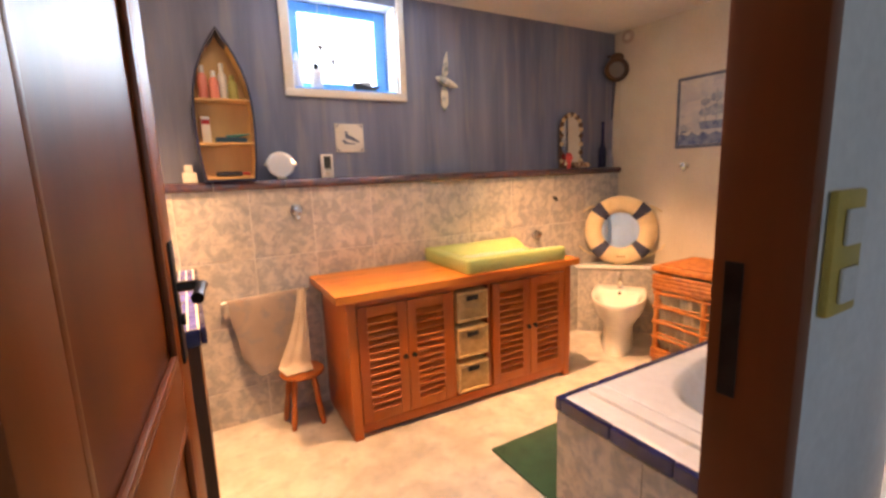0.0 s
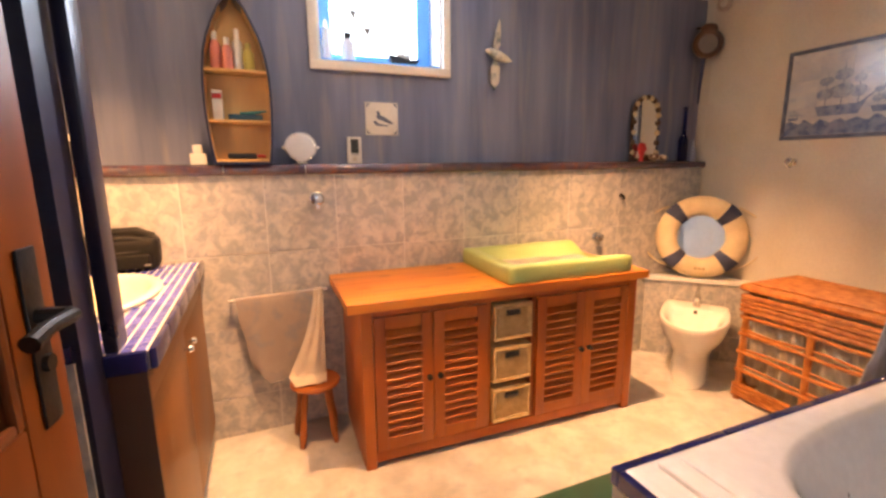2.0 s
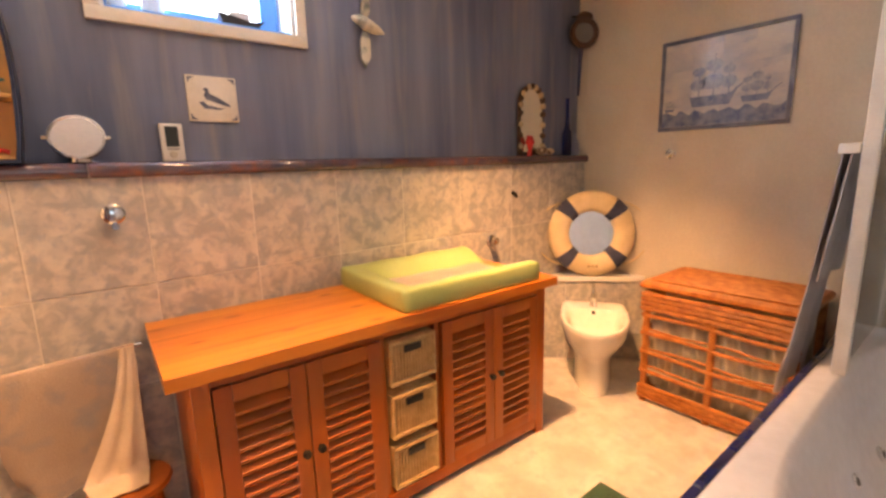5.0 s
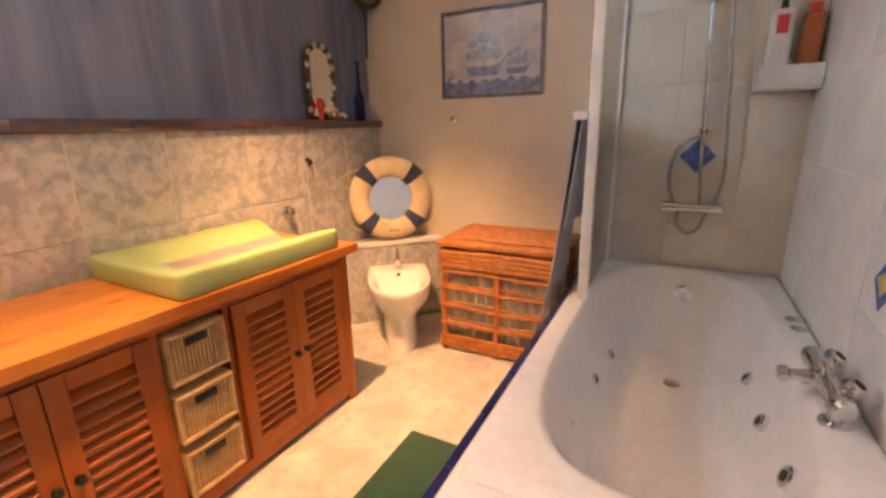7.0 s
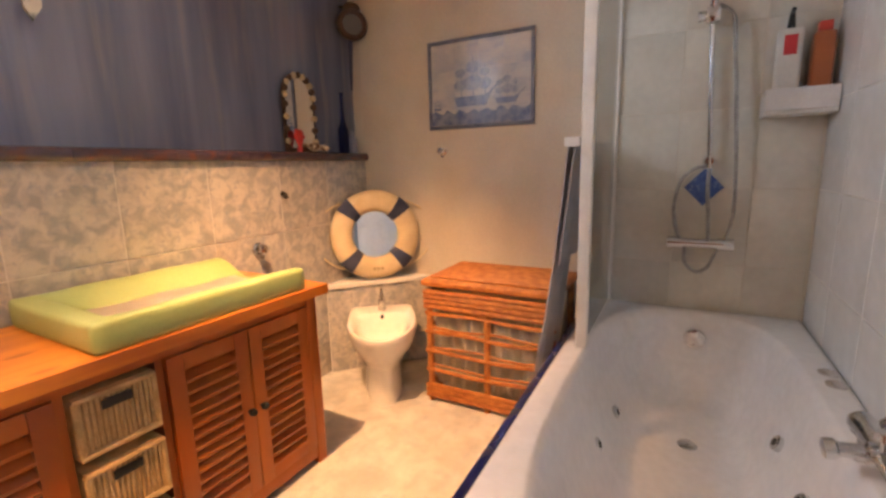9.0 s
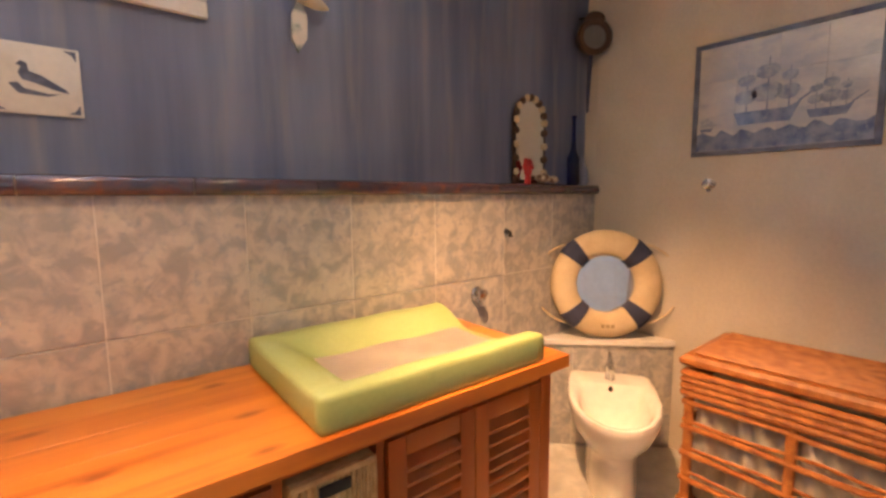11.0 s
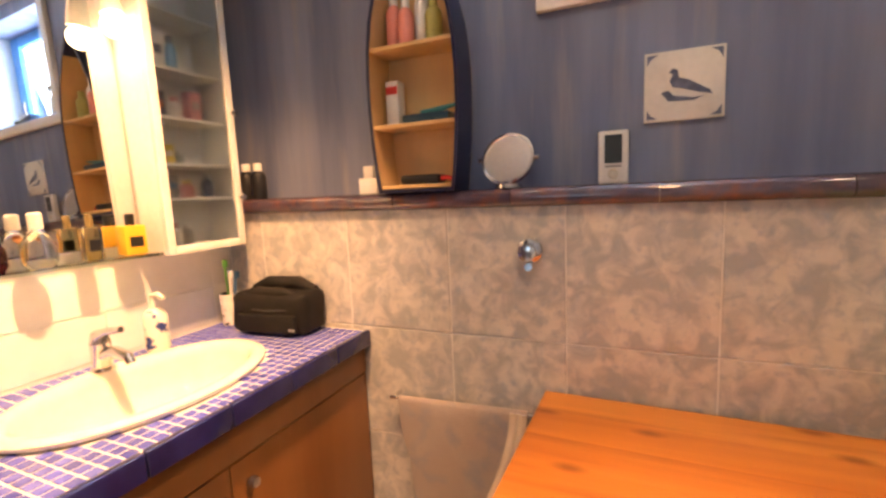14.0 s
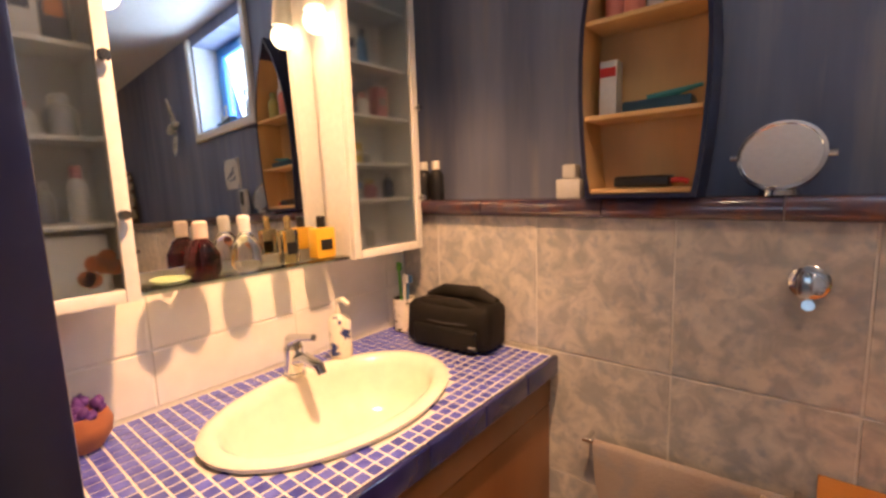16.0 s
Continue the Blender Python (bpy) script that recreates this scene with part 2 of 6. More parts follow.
DOOR_WOOD = surface("varnished_door", (0.13, 0.030, 0.005), (0.25, 0.066, 0.011), 3.0, 0.42, 0.05, 24, stretch=(1, 1, 0.1), c3=(0.12, 0.03, 0.008), mix3=(0.6, 0.85), spec=0.22)
FRAME_WOOD = surface("dark_door_frame", (0.15, 0.040, 0.009), (0.25, 0.068, 0.014), 3.0, 0.38, 0.05, 24, stretch=(1, 1, 0.1))
PALE_WOOD = surface("pale_pine", (0.52, 0.31, 0.12), (0.66, 0.43, 0.19), 5.0, 0.5, 0.08, 30, stretch=(1, 1, 0.2))
RATTAN = surface("rattan", (0.28, 0.090, 0.018), (0.47, 0.180, 0.042), 26, 0.45, 0.25, 90)
WICKER = surface("pale_wicker", (0.50, 0.32, 0.13), (0.66, 0.46, 0.22), 30, 0.6, 0.4, 120)
LINEN = surface("cream_linen", (0.70, 0.63, 0.52), (0.82, 0.77, 0.67), 8, 0.9, 0.25, 200, sheen=0.2)
PORCELAIN = surface("white_porcelain", (0.80, 0.79, 0.75), (0.84, 0.83, 0.80), 2, 0.12, 0.0, 30, coat=0.4)
ACRYLIC = surface("white_acrylic", (0.80, 0.80, 0.82), (0.85, 0.85, 0.86), 2, 0.16, 0.0, 30, coat=0.3)
CHROME = surface("chrome", (0.62, 0.62, 0.62), (0.75, 0.75, 0.75), 10, 0.12, 0.0, 60, metal=1.0)
DARK_METAL = surface("dark_iron", (0.02, 0.018, 0.016), (0.05, 0.045, 0.04), 14, 0.45, 0.15, 90, metal=0.7)
LIME = surface("lime_vinyl", (0.30, 0.395, 0.15), (0.365, 0.45, 0.19), 5, 0.5, 0.06, 90)
GREEN_MAT = surface("dark_green_mat", (0.010, 0.055, 0.032), (0.02, 0.085, 0.05), 14, 0.95, 0.6, 260, sheen=0.3)
TOWEL = surface("patterned_towel", (0.33, 0.27, 0.24), (0.43, 0.36, 0.32), 4, 0.95, 0.5, 240, c3=(0.25, 0.25, 0.28), mix3=(0.52, 0.66), warp=0.3, sheen=0.3)
GREY_TOWEL = surface("grey_towel", (0.36, 0.34, 0.37), (0.46, 0.44, 0.47), 9, 0.95, 0.5, 240, sheen=0.3)
NAVY_CLOTH = surface("navy_cloth", (0.03, 0.04, 0.09), (0.06, 0.07, 0.13), 12, 0.9, 0.4, 200)
CANVAS = surface("cream_canvas", (0.60, 0.48, 0.29), (0.72, 0.60, 0.40), 9, 0.75, 0.2, 160)
BLACK = surface("black_fabric", (0.006, 0.006, 0.006), (0.014, 0.012, 0.011), 16, 0.6, 0.3, 200, spec=0.2)
BLACK_PLASTIC = plain("black_plastic", (0.015, 0.015, 0.017), 0.35)
WHITE_PLASTIC = plain("white_plastic", (0.74, 0.73, 0.70), 0.4)
SWITCH = plain("yellowed_plastic", (0.62, 0.46, 0.10), 0.4)
MIRROR = mirror_material("mirror")
CLEAR = glass("clear_glass")

# ---- structure ----
TW, BW, XL, XR = 3.008, 3.075, 0.05, 3.556
LZ, CZ = 1.245, 2.235

bm = bmesh.new()
box(bm, -0.7, 3.75, -1.3, 3.35, -0.06, 0.0)
structure("floor", bm, FLOOR, "mottled beige and grey stone-look floor", "floor")
structure("ceiling", block(-0.7, 3.75, -1.3, 3.35, CZ, CZ + 0.08), CEILING, "smooth off-white ceiling with recessed spots", "ceiling")

# north wall: tiled lower half set forward, blue upper half with the window
wall_north = structure("wall_north", block(-0.1, XR + 0.15, TW, 3.35, 0, 1.215), GROUT, "marbled grey-beige tiled lower wall", "wall")
bm = bmesh.new()
WX0, WX1, WZ0, WZ1 = 1.135, 1.735, 1.705, 2.175
box(bm, -0.1, WX0, BW, 3.35, 1.216, CZ)
box(bm, WX1, XR + 0.15, BW, 3.35, 1.216, CZ)
box(bm, WX0, WX1, BW, 3.35, 1.216, WZ0)
box(bm, WX0, WX1, BW, 3.35, WZ1, CZ)
structure("wall_north_upper", bm, BLUE_WALL, "blue-grey streaked glaze-painted wall above the ledge", "wall")
wall_east = structure("wall_east", block(XR, XR + 0.15, 0.6, TW, 0, CZ), CREAM, "cream plastered wall", "wall")
structure("wall_east_corner", block(XR, XR + 0.15, TW, BW, 1.216, CZ), CREAM, "cream plastered wall end above the ledge", "wall")
wall_west = structure("wall_west", block(-0.1, XL, 0.942, TW, 0, CZ), WHITE_PAINT, "white wall behind the vanity", "wall")
structure("wall_west_corner", block(-0.1, XL, TW, BW, 1.216, CZ), WHITE_PAINT, "white wall end above the ledge", "wall")
bm = bmesh.new()
DX0, DX1, DY0, DY1 = 0.415, 1.246, 0.848, 0.942
box(bm, -0.7, DX0, DY0, DY1, 0, CZ)
box(bm, DX1, 1.60, DY0, DY1, 0, CZ)
box(bm, DX0, DX1, DY0, DY1, 2.06, CZ)
structure("wall_south", bm, WHITE_PAINT, "white painted partition wall with the doorway", "wall")
wall_bath = structure("wall_bath", block(1.60, XR, 0.68, 0.797, 0, CZ), GROUT, "white tiled wall beside the bathtub", "wall")
# unseen corridor shell, added to close the space; its opening admits sky light
bm = bmesh.new()
box(bm, -0.7, -0.6, -1.3, DY0, 0, CZ)
box(bm, 2.1, 2.2, -1.3, 0.70, 0, CZ)
box(bm, -0.6, 0.2, -1.3, -1.2, 0, CZ)
box(bm, 1.2, 2.1, -1.3, -1.2, 0, CZ)
box(bm, 0.2, 1.2, -1.3, -1.2, 0, 1.15)
box(bm, 0.2, 1.2, -1.3, -1.2, 2.15, CZ)
structure("wall_corridor", bm, WHITE_PAINT, "plain white corridor walls, added out of view", "wall")

# partition beside the vanity, with its navy end
PX, PY0, PY1 = 0.505, 1.875, 1.985
partition = structure("wall_partition", block(XL, PX, PY0, PY1, 0, CZ), NAVY, "dark navy painted partition end beside the vanity", "wall")
structure("trim_partition", block(PX + 0.002, PX + 0.03, PY1 - 0.005, PY1 + 0.072, 0.849, CZ - 0.002, 0.006), NAVY, "narrow navy corner batten", "trim")
bm = bmesh.new()
box(bm, XL, PX - 0.01, PY0 - 0.01, PY0 - 0.001, 0, 0.88)
structure("trim_partition_tile", bm, TILE, "grey marbled tiles on the partition", "tile")
structure("trim_partition_border", block(XL, PX - 0.01, PY0 - 0.014, PY0 - 0.001, 0.883, 0.915, 0.003), NAVY_TILE, "navy tile border strip", "trim")

# ledge of glazed tiles
ledge = thing("ledge_shelf", (0.05, TW, 1.22), "dark violet-blue glazed tile ledge along the wall", "ledge")
tagged(ledge, kind="structure")
part("ledge_core", block(XL, XR, 3.004, BW, 1.216, 1.2405), GROUT, ledge)
edge = [(0.023, -0.022), (0.012, -0.021), (0.005, -0.016), (0.001, -0.008), (0.0, 0.002), (0.002, 0.012), (0.008, 0.021), (0.016, 0.0248), (0.026, 0.0258), (0.095, 0.0258), (0.095, 0.0212), (0.023, 0.0208)]
for i in range(11):
    x0 = XL + i * 0.33 + 0.001
    x1 = min(x0 + 0.328, XR - 0.001)
    if x1 - x0 < 0.05:
        continue
    loops = [[(x, 2.980 + a, 1.2205 + b) for a, b in edge] for x in (x0, x1)]
    part("ledge_tile", rings(loops), LEDGE_TILE, ledge, sharp=50)

# window
window = thing("window_1", (1.435, BW, WZ0), "small sky-blue framed window in a deep white reveal", "window")
tagged(window, kind="structure")
bm = bmesh.new()
box(bm, WX0 - 0.04, WX1 + 0.04, BW - 0.022, BW - 0.001, WZ0 - 0.04, WZ0, 0.004)
box(bm, WX0 - 0.04, WX0, BW - 0.022, BW - 0.001, WZ0 + 0.001, CZ - 0.02, 0.004)
box(bm, WX1, WX1 + 0.04, BW - 0.022, BW - 0.001, WZ0 + 0.001, CZ - 0.02, 0.004)
part("window_trim", bm, TRIM, window)
bm = bmesh.new()
box(bm, WX0 + 0.001, WX0 + 0.012, BW, 3.25, WZ0 + 0.001, WZ1 - 0.001)
box(bm, WX1 - 0.012, WX1 - 0.001, BW, 3.25, WZ0 + 0.001, WZ1 - 0.001)
part("reveal", bm, WHITE_PAINT, window)
part("window_sill", block(WX0 + 0.013, WX1 - 0.013, BW, 3.25, WZ0 + 0.001, WZ0 + 0.012, 0.003), BLUE_FRAME, window)
bm = bmesh.new()
fx0, fx1, fz0, fz1 = WX0 + 0.013, WX1 - 0.013, WZ0 + 0.013, WZ1 - 0.001
for a, b, c, d in ((fx0, fx0 + 0.07, fz0, fz1), (fx1 - 0.07, fx1, fz0, fz1), (fx0 + 0.07, fx1 - 0.07, fz0, fz0 + 0.05), (fx0 + 0.07, fx1 - 0.07, fz1 - 0.05, fz1)):
    box(bm, a, b, 3.20, 3.245, c, d, 0.006)
part("window_frame", bm, BLUE_FRAME, window)
pane = part("pane", block(fx0 + 0.07, fx1 - 0.07, 3.222, 3.227, fz0 + 0.05, fz1 - 0.05), CLEAR, window)
pane.visible_shadow = False

# doorway frame and the open door
frame_1 = thing("door_frame", (DX1, DY0, 0), "dark varnished wooden door frame with a strike plate", "door frame")
tagged(frame_1, kind="structure")
part("jamb", block(DX1 - 0.032, DX1 - 0.001, DY0 - 0.002, DY1 + 0.012, 0, 2.059, 0.004), FRAME_WOOD, frame_1)
part("jamb", block(DX0 + 0.001, DX0 + 0.020, DY0 - 0.012, DY1 + 0.012, 0, 2.059, 0.004), FRAME_WOOD, frame_1)
part("head", block(DX0 + 0.022, DX1 - 0.034, DY0 - 0.012, DY1 + 0.012, 2.02, 2.058, 0.004), FRAME_WOOD, frame_1)
part("casing", block(DX1 + 0.001, DX1 + 0.05, DY1 + 0.001, DY1 + 0.016, 0, 2.10, 0.004), FRAME_WOOD, frame_1)
part("strike_plate", block(DX1 - 0.0345, DX1 - 0.0325, DY1 - 0.03, DY1 - 0.006, 0.93, 1.12, 0.0008, 1), DARK_METAL, frame_1, "black strike plate")


def door_leaf():
    # hinge at the base; the leaf runs along +y in its own frame and is then turned
    w, h, th = 0.722, 2.02, 0.04
    hx, hy = 0.448, 0.944
    d = thing("door_1", (hx, hy, 0.0), "open dark varnished panelled wooden door, standing ajar inwards", "door", turn=-5.6)
    tagged(d, kind="structure")
    x0, x1 = hx, hx + th
    for a, b in ((0.0, 0.105), (w - 0.105, w)):
        part("stile", block(x0, x1, hy + a, hy + b, 0.01, h, 0.004), DOOR_WOOD, d)
    for c, e in ((0.01, 0.20), (0.80, 0.92), (h - 0.12, h)):
        part("rail", block(x0 + 0.001, x1 - 0.001, hy + 0.1055, hy + w - 0.1055, c, e, 0.004), DOOR_WOOD, d)
    for c, e in ((0.2005, 0.7995), (0.9205, h - 0.1205)):
        part("panel", block(x0 + 0.013, x1 - 0.013, hy + 0.106, hy + w - 0.106, c, e), DOOR_WOOD, d)
        bm = bmesh.new()
        for s in (x1 - 0.0125, x0 + 0.0005):
            box(bm, s, s + 0.012, hy + 0.1065, hy + 0.122, c + 0.001, e - 0.001, 0.005)
            box(bm, s, s + 0.012, hy + w - 0.122, hy + w - 0.1065, c + 0.001, e - 0.001, 0.005)
            box(bm, s, s + 0.012, hy + 0.1225, hy + w - 0.1225, c + 0.001, c + 0.016, 0.005)
            box(bm, s, s + 0.012, hy + 0.1225, hy + w - 0.1225, e - 0.016, e - 0.001, 0.005)
        part("moulding", bm, FRAME_WOOD, d)
    hnd = part("handle_plate", block(x1 + 0.0005, x1 + 0.005, hy + w - 0.075, hy + w - 0.035, 0.90, 1.14, 0.002), DARK_METAL, d, "wrought-iron handle plate")
    y = hy + w - 0.055
    part("door_handle", tube([(x1 + 0.004, y, 1.05), (x1 + 0.04, y, 1.05), (x1 + 0.05, y - 0.015, 1.052), (x1 + 0.05, y - 0.07, 1.055), (x1 + 0.048, y - 0.11, 1.048)], [0.011, 0.010, 0.010, 0.009, 0.011]), DARK_METAL, hnd)
    part("keyhole_ring", tube([(x1 + 0.004, y, 0.985), (x1 + 0.012, y, 0.985)], 0.012), DARK_METAL, hnd)
    return d


door_leaf()

# light switch on the corridor side
sw = thing("light_switch", (1.298, DY0, 1.05), "yellowed double light switch beside the door frame", "light switch")
part("plate", block(1.256, 1.340, DY0 - 0.012, DY0 - 0.001, 1.055, 1.213, 0.005), SWITCH, sw)
for z in (1.072, 1.145):
    part("rocker", block(1.276, 1.320, DY0 - 0.018, DY0 - 0.0125, z, z + 0.045, 0.003), WHITE_PLASTIC, sw, "white rocker")

# recessed ceiling spots
for x, y in SPOTS:
    s = thing("ceiling_spot", (x, y, CZ - 0.03), "small recessed warm white ceiling spot", "ceiling light", "ceiling spots")
    part("ring", rings([circle((x, y), r, 24, z) for r, z in ((0.032, CZ - 0.001), (0.042, CZ - 0.001), (0.042, CZ - 0.008), (0.036, CZ - 0.010), (0.032, CZ - 0.006))], (False, False)), CHROME, s)
    part("bulb", lathe(x, y, CZ - 0.012, [(0.024, 0), (0.030, 0.003), (0.031, 0.010)], 18), glow("spot_glow", (1.0, 0.72, 0.42), 260), s)


# ---- the louvred cabinet with the changing mat ----
def cabinet():
    X, Y = 1.16, 2.522
    c = thing("louvred_cabinet", (X, Y, 0), "orange-stained wooden cabinet with louvred doors and wicker drawers", "cabinet", turn=-1.4)
    L, D, H = 1.360, 0.46, 0.692
    for a in (0.0, L - 0.045):
        part("side_panel", block(X + a, X + a + 0.045, Y, Y + D, 0, H, 0.003), CABINET_WOOD, c)
    part("back_panel", block(X + 0.046, X + L - 0.046, Y + D - 0.015, Y + D, 0.05, H), CABINET_WOOD, c)
    part("bottom_board", block(X + 0.046, X + L - 0.046, Y + 0.02, Y + D - 0.016, 0.045, 0.06), CABINET_WOOD, c)
    for a in (0.547, 0.773):
        part("divider", block(X + a, X + a + 0.02, Y + 0.012, Y + D - 0.016, 0.061, H - 0.001), CABINET_WOOD, c)
    part("plinth_rail", block(X + 0.046, X + L - 0.046, Y + 0.004, Y + 0.024, 0.025, 0.072, 0.003), CABINET_WOOD, c)
    part("top_rail", block(X + 0.046, X + L - 0.046, Y + 0.004, Y + 0.022, 0.655, H - 0.001, 0.003), CABINET_WOOD, c)
    for i in range(5):
        y0 = Y - 0.044 + i * 0.1036
        bm = block(X - 0.055, X + L + 0.028, y0, y0 + 0.1035, H + 0.001, H + 0.038, 0.0006, 1)
        part("tabletop_plank", bm, TOP_WOOD, c, "honey-coloured pine plank of the top")
    for n, (a, b) in enumerate(((0.048, 0.295), (0.298, 0.545), (0.796, 1.054), (1.057, 1.312))):
        z0, z1 = 0.076, 0.652
        d = part("door", block(X + a, X + a + 0.048, Y - 0.002, Y + 0.02, z0, z1, 0.003), CABINET_WOOD, c)
        part("stile", block(X + b - 0.048, X + b, Y - 0.002, Y + 0.02, z0, z1, 0.003), CABINET_WOOD, d)
        for za, zb in ((z0, z0 + 0.05), (z1 - 0.05, z1)):
            part("rail", block(X + a + 0.0485, X + b - 0.0485, Y - 0.001, Y + 0.019, za, zb, 0.003), CABINET_WOOD, d)
        part("door_back", block(X + a + 0.049, X + b - 0.049, Y + 0.040, Y + 0.044, z0 + 0.02, z1 - 0.02), CABINET_WOOD, d)
        count = 13
        pitch = (z1 - z0 - 0.10) / count
        for k in range(count):
            z = z0 + 0.052 + k * pitch
            q = [(-0.005, 0.002), (-0.003, -0.007), (0.018, pitch * 0.64 - 0.009), (0.018, pitch * 0.64)]
            bm = rings([[(x, Y + u, z + v) for u, v in q] for x in (X + a + 0.0487, X + b - 0.0487)])
            part("slat", bm, CABINET_WOOD, d, sharp=20)
        kx = X + (b - 0.022 if n % 2 == 0 else a + 0.022)
        bm = tube([(kx, Y - 0.0015, 0.375), (kx, Y - 0.012, 0.375), (kx, Y - 0.016, 0.375), (kx, Y - 0.028, 0.375)], [0.006, 0.006, 0.013, 0.011], 14)
        part("knob", bm, DARK_METAL, d, "dark round knob")
    for k in range(3):
        z0 = 0.085 + k * 0.195
        x0, x1 = X + 0.570, X + 0.768
        b = part("basket_drawer", block(x0 + 0.004, x1 - 0.004, Y + 0.004, Y + 0.40, z0, z0 + 0.165, 0.008), WICKER, c, "pale woven wicker drawer")
        bm = bmesh.new()
        for i in range(15):
            x = x0 + 0.014 + i * 0.0123
            box(bm, x, x + 0.008, Y - 0.002, Y + 0.006, z0 + 0.012, z0 + 0.150, 0.002, 1)
        part("wicker_weave", bm, WICKER, b)
        bm = bmesh.new()
        for z in (z0 + 0.002, z0 + 0.148):
            tube([(x0 + 0.006, Y - 0.001, z + 0.007), (x1 - 0.006, Y - 0.001, z + 0.007)], 0.009, 8, bm)
        for x in (x0 + 0.010, x1 - 0.010):
            tube([(x, Y - 0.001, z0 + 0.008), (x, Y - 0.001, z0 + 0.155)], 0.008, 8, bm)
        part("rim", bm, WICKER, b)
        # no real opening: a black block paints the shade inside the grip
        part("grip_hole", block((x0 + x1) / 2 - 0.035, (x0 + x1) / 2 + 0.035, Y - 0.006, Y + 0.001, z0 + 0.112, z0 + 0.138, 0.003), BLACK_PLASTIC, b, "black block for the shaded inside of the cut-out grip")
    return c


cabinet()


def changing_mat():
    """Foam mat: high along both long sides and the closed end, hollow in the middle, open at the other end."""
    X0, X1, Y0, Y1, Z = 1.795, 2.46, 2.468, 2.968, 0.7312
    nu, nv, soft = 30, 26, 0.012
    m = thing("changing_mat", ((X0 + X1) / 2, (Y0 + Y1) / 2, Z), "lime green padded baby changing mat on the cabinet", "changing mat", turn=-1.4)

    def height(u, v):
        side = abs(2 * v - 1)
        s = min(1.0, max(0.0, (side - 0.28) / 0.62))
        h = 0.022 + 0.056 * (3 * s * s - 2 * s ** 3)
        end = max(0.0, min(1.0, (0.20 - u) / 0.14))
        h = max(h, 0.024 + 0.050 * (3 * end * end - 2 * end ** 3))
        return h - 0.010 * u * (1 - s) + 0.0015 * math.sin(u * 17 + v * 9)

    bm = bmesh.new()
    grid = []
    for i in range(nu + 1):
        row = []
        for j in range(nv + 1):
            u, v = i / nu, j / nv
            row.append(bm.verts.new((X0 + soft + u * (X1 - X0 - 2 * soft), Y0 + soft + v * (Y1 - Y0 - 2 * soft), Z + height(u, v))))
        grid.append(row)
    for i in range(nu):
        for j in range(nv):
            bm.faces.new((grid[i][j], grid[i + 1][j], grid[i + 1][j + 1], grid[i][j + 1]))
    border = [(i, 0) for i in range(nu + 1)] + [(nu, j) for j in range(1, nv + 1)] + [(i, nv) for i in range(nu - 1, -1, -1)] + [(0, j) for j in range(nv - 1, 0, -1)]
    last = [grid[i][j] for i, j in border]
    for out, drop in ((0.45, 0.025), (0.80, 0.08), (1.0, 0.20), (1.04, 0.55), (1.0, 0.88), (0.85, 0.99)):
        ring = []
        for i, j in border:
            ox = -1 if i == 0 else 1 if i == nu else 0
            oy = -1 if j == 0 else 1 if j == nv else 0
            far = soft * out * (0.78 if ox and oy else 1.0)
            top = grid[i][j].co
            sag = 0.0012 * math.sin(i * 0.9 + j * 1.3)
            ring.append(bm.verts.new((top.x + ox * far + oy * sag, top.y + oy * far + ox * sag, top.z + (Z + 0.0006 - top.z) * drop)))
        for k in range(len(ring)):
            n = (k + 1) % len(ring)
            bm.faces.new((last[n], last[k], ring[k], ring[n]))
        last = ring
    bm.faces.new(last)
    bmesh.ops.recalc_face_normals(bm, faces=bm.faces)
    part("foam_pad", bm, LIME, m, sharp=85)
    bm = bmesh.new()
    cloth = []
    for i in range(15):
        row = []
        for j in range(9):
            u, v = 0.19 + 0.75 * i / 14, 0.25 + 0.44 * j / 8
            wob = 0.012 * math.sin(i * 1.7) if j == 0 else 0.0
            row.append(bm.verts.new((X0 + u * (X1 - X0), Y0 + (v + wob) * (Y1 - Y0), Z + height(u, v) + 0.005 + 0.002 * math.sin(i * 0.9 + j))))
        cloth.append(row)
    for i in range(14):
        for j in range(8):
            bm.faces.new((cloth[i][j], cloth[i + 1][j], cloth[i + 1][j + 1], cloth[i][j + 1]))
    bmesh.ops.solidify(bm, geom=bm.faces[:], thickness=0.003)
    part("towelling_insert", bm, surface("pale_towelling", (0.56, 0.51, 0.47), (0.66, 0.62, 0.57), 9, 0.95, 0.5, 240, sheen=0.3), m, "pale beige towelling insert")


changing_mat()


# ---- bathtub ----
TX0, TX1, TY0, TY1, TZ = 1.598, XR - 0.008, 0.804, 1.656, 0.490


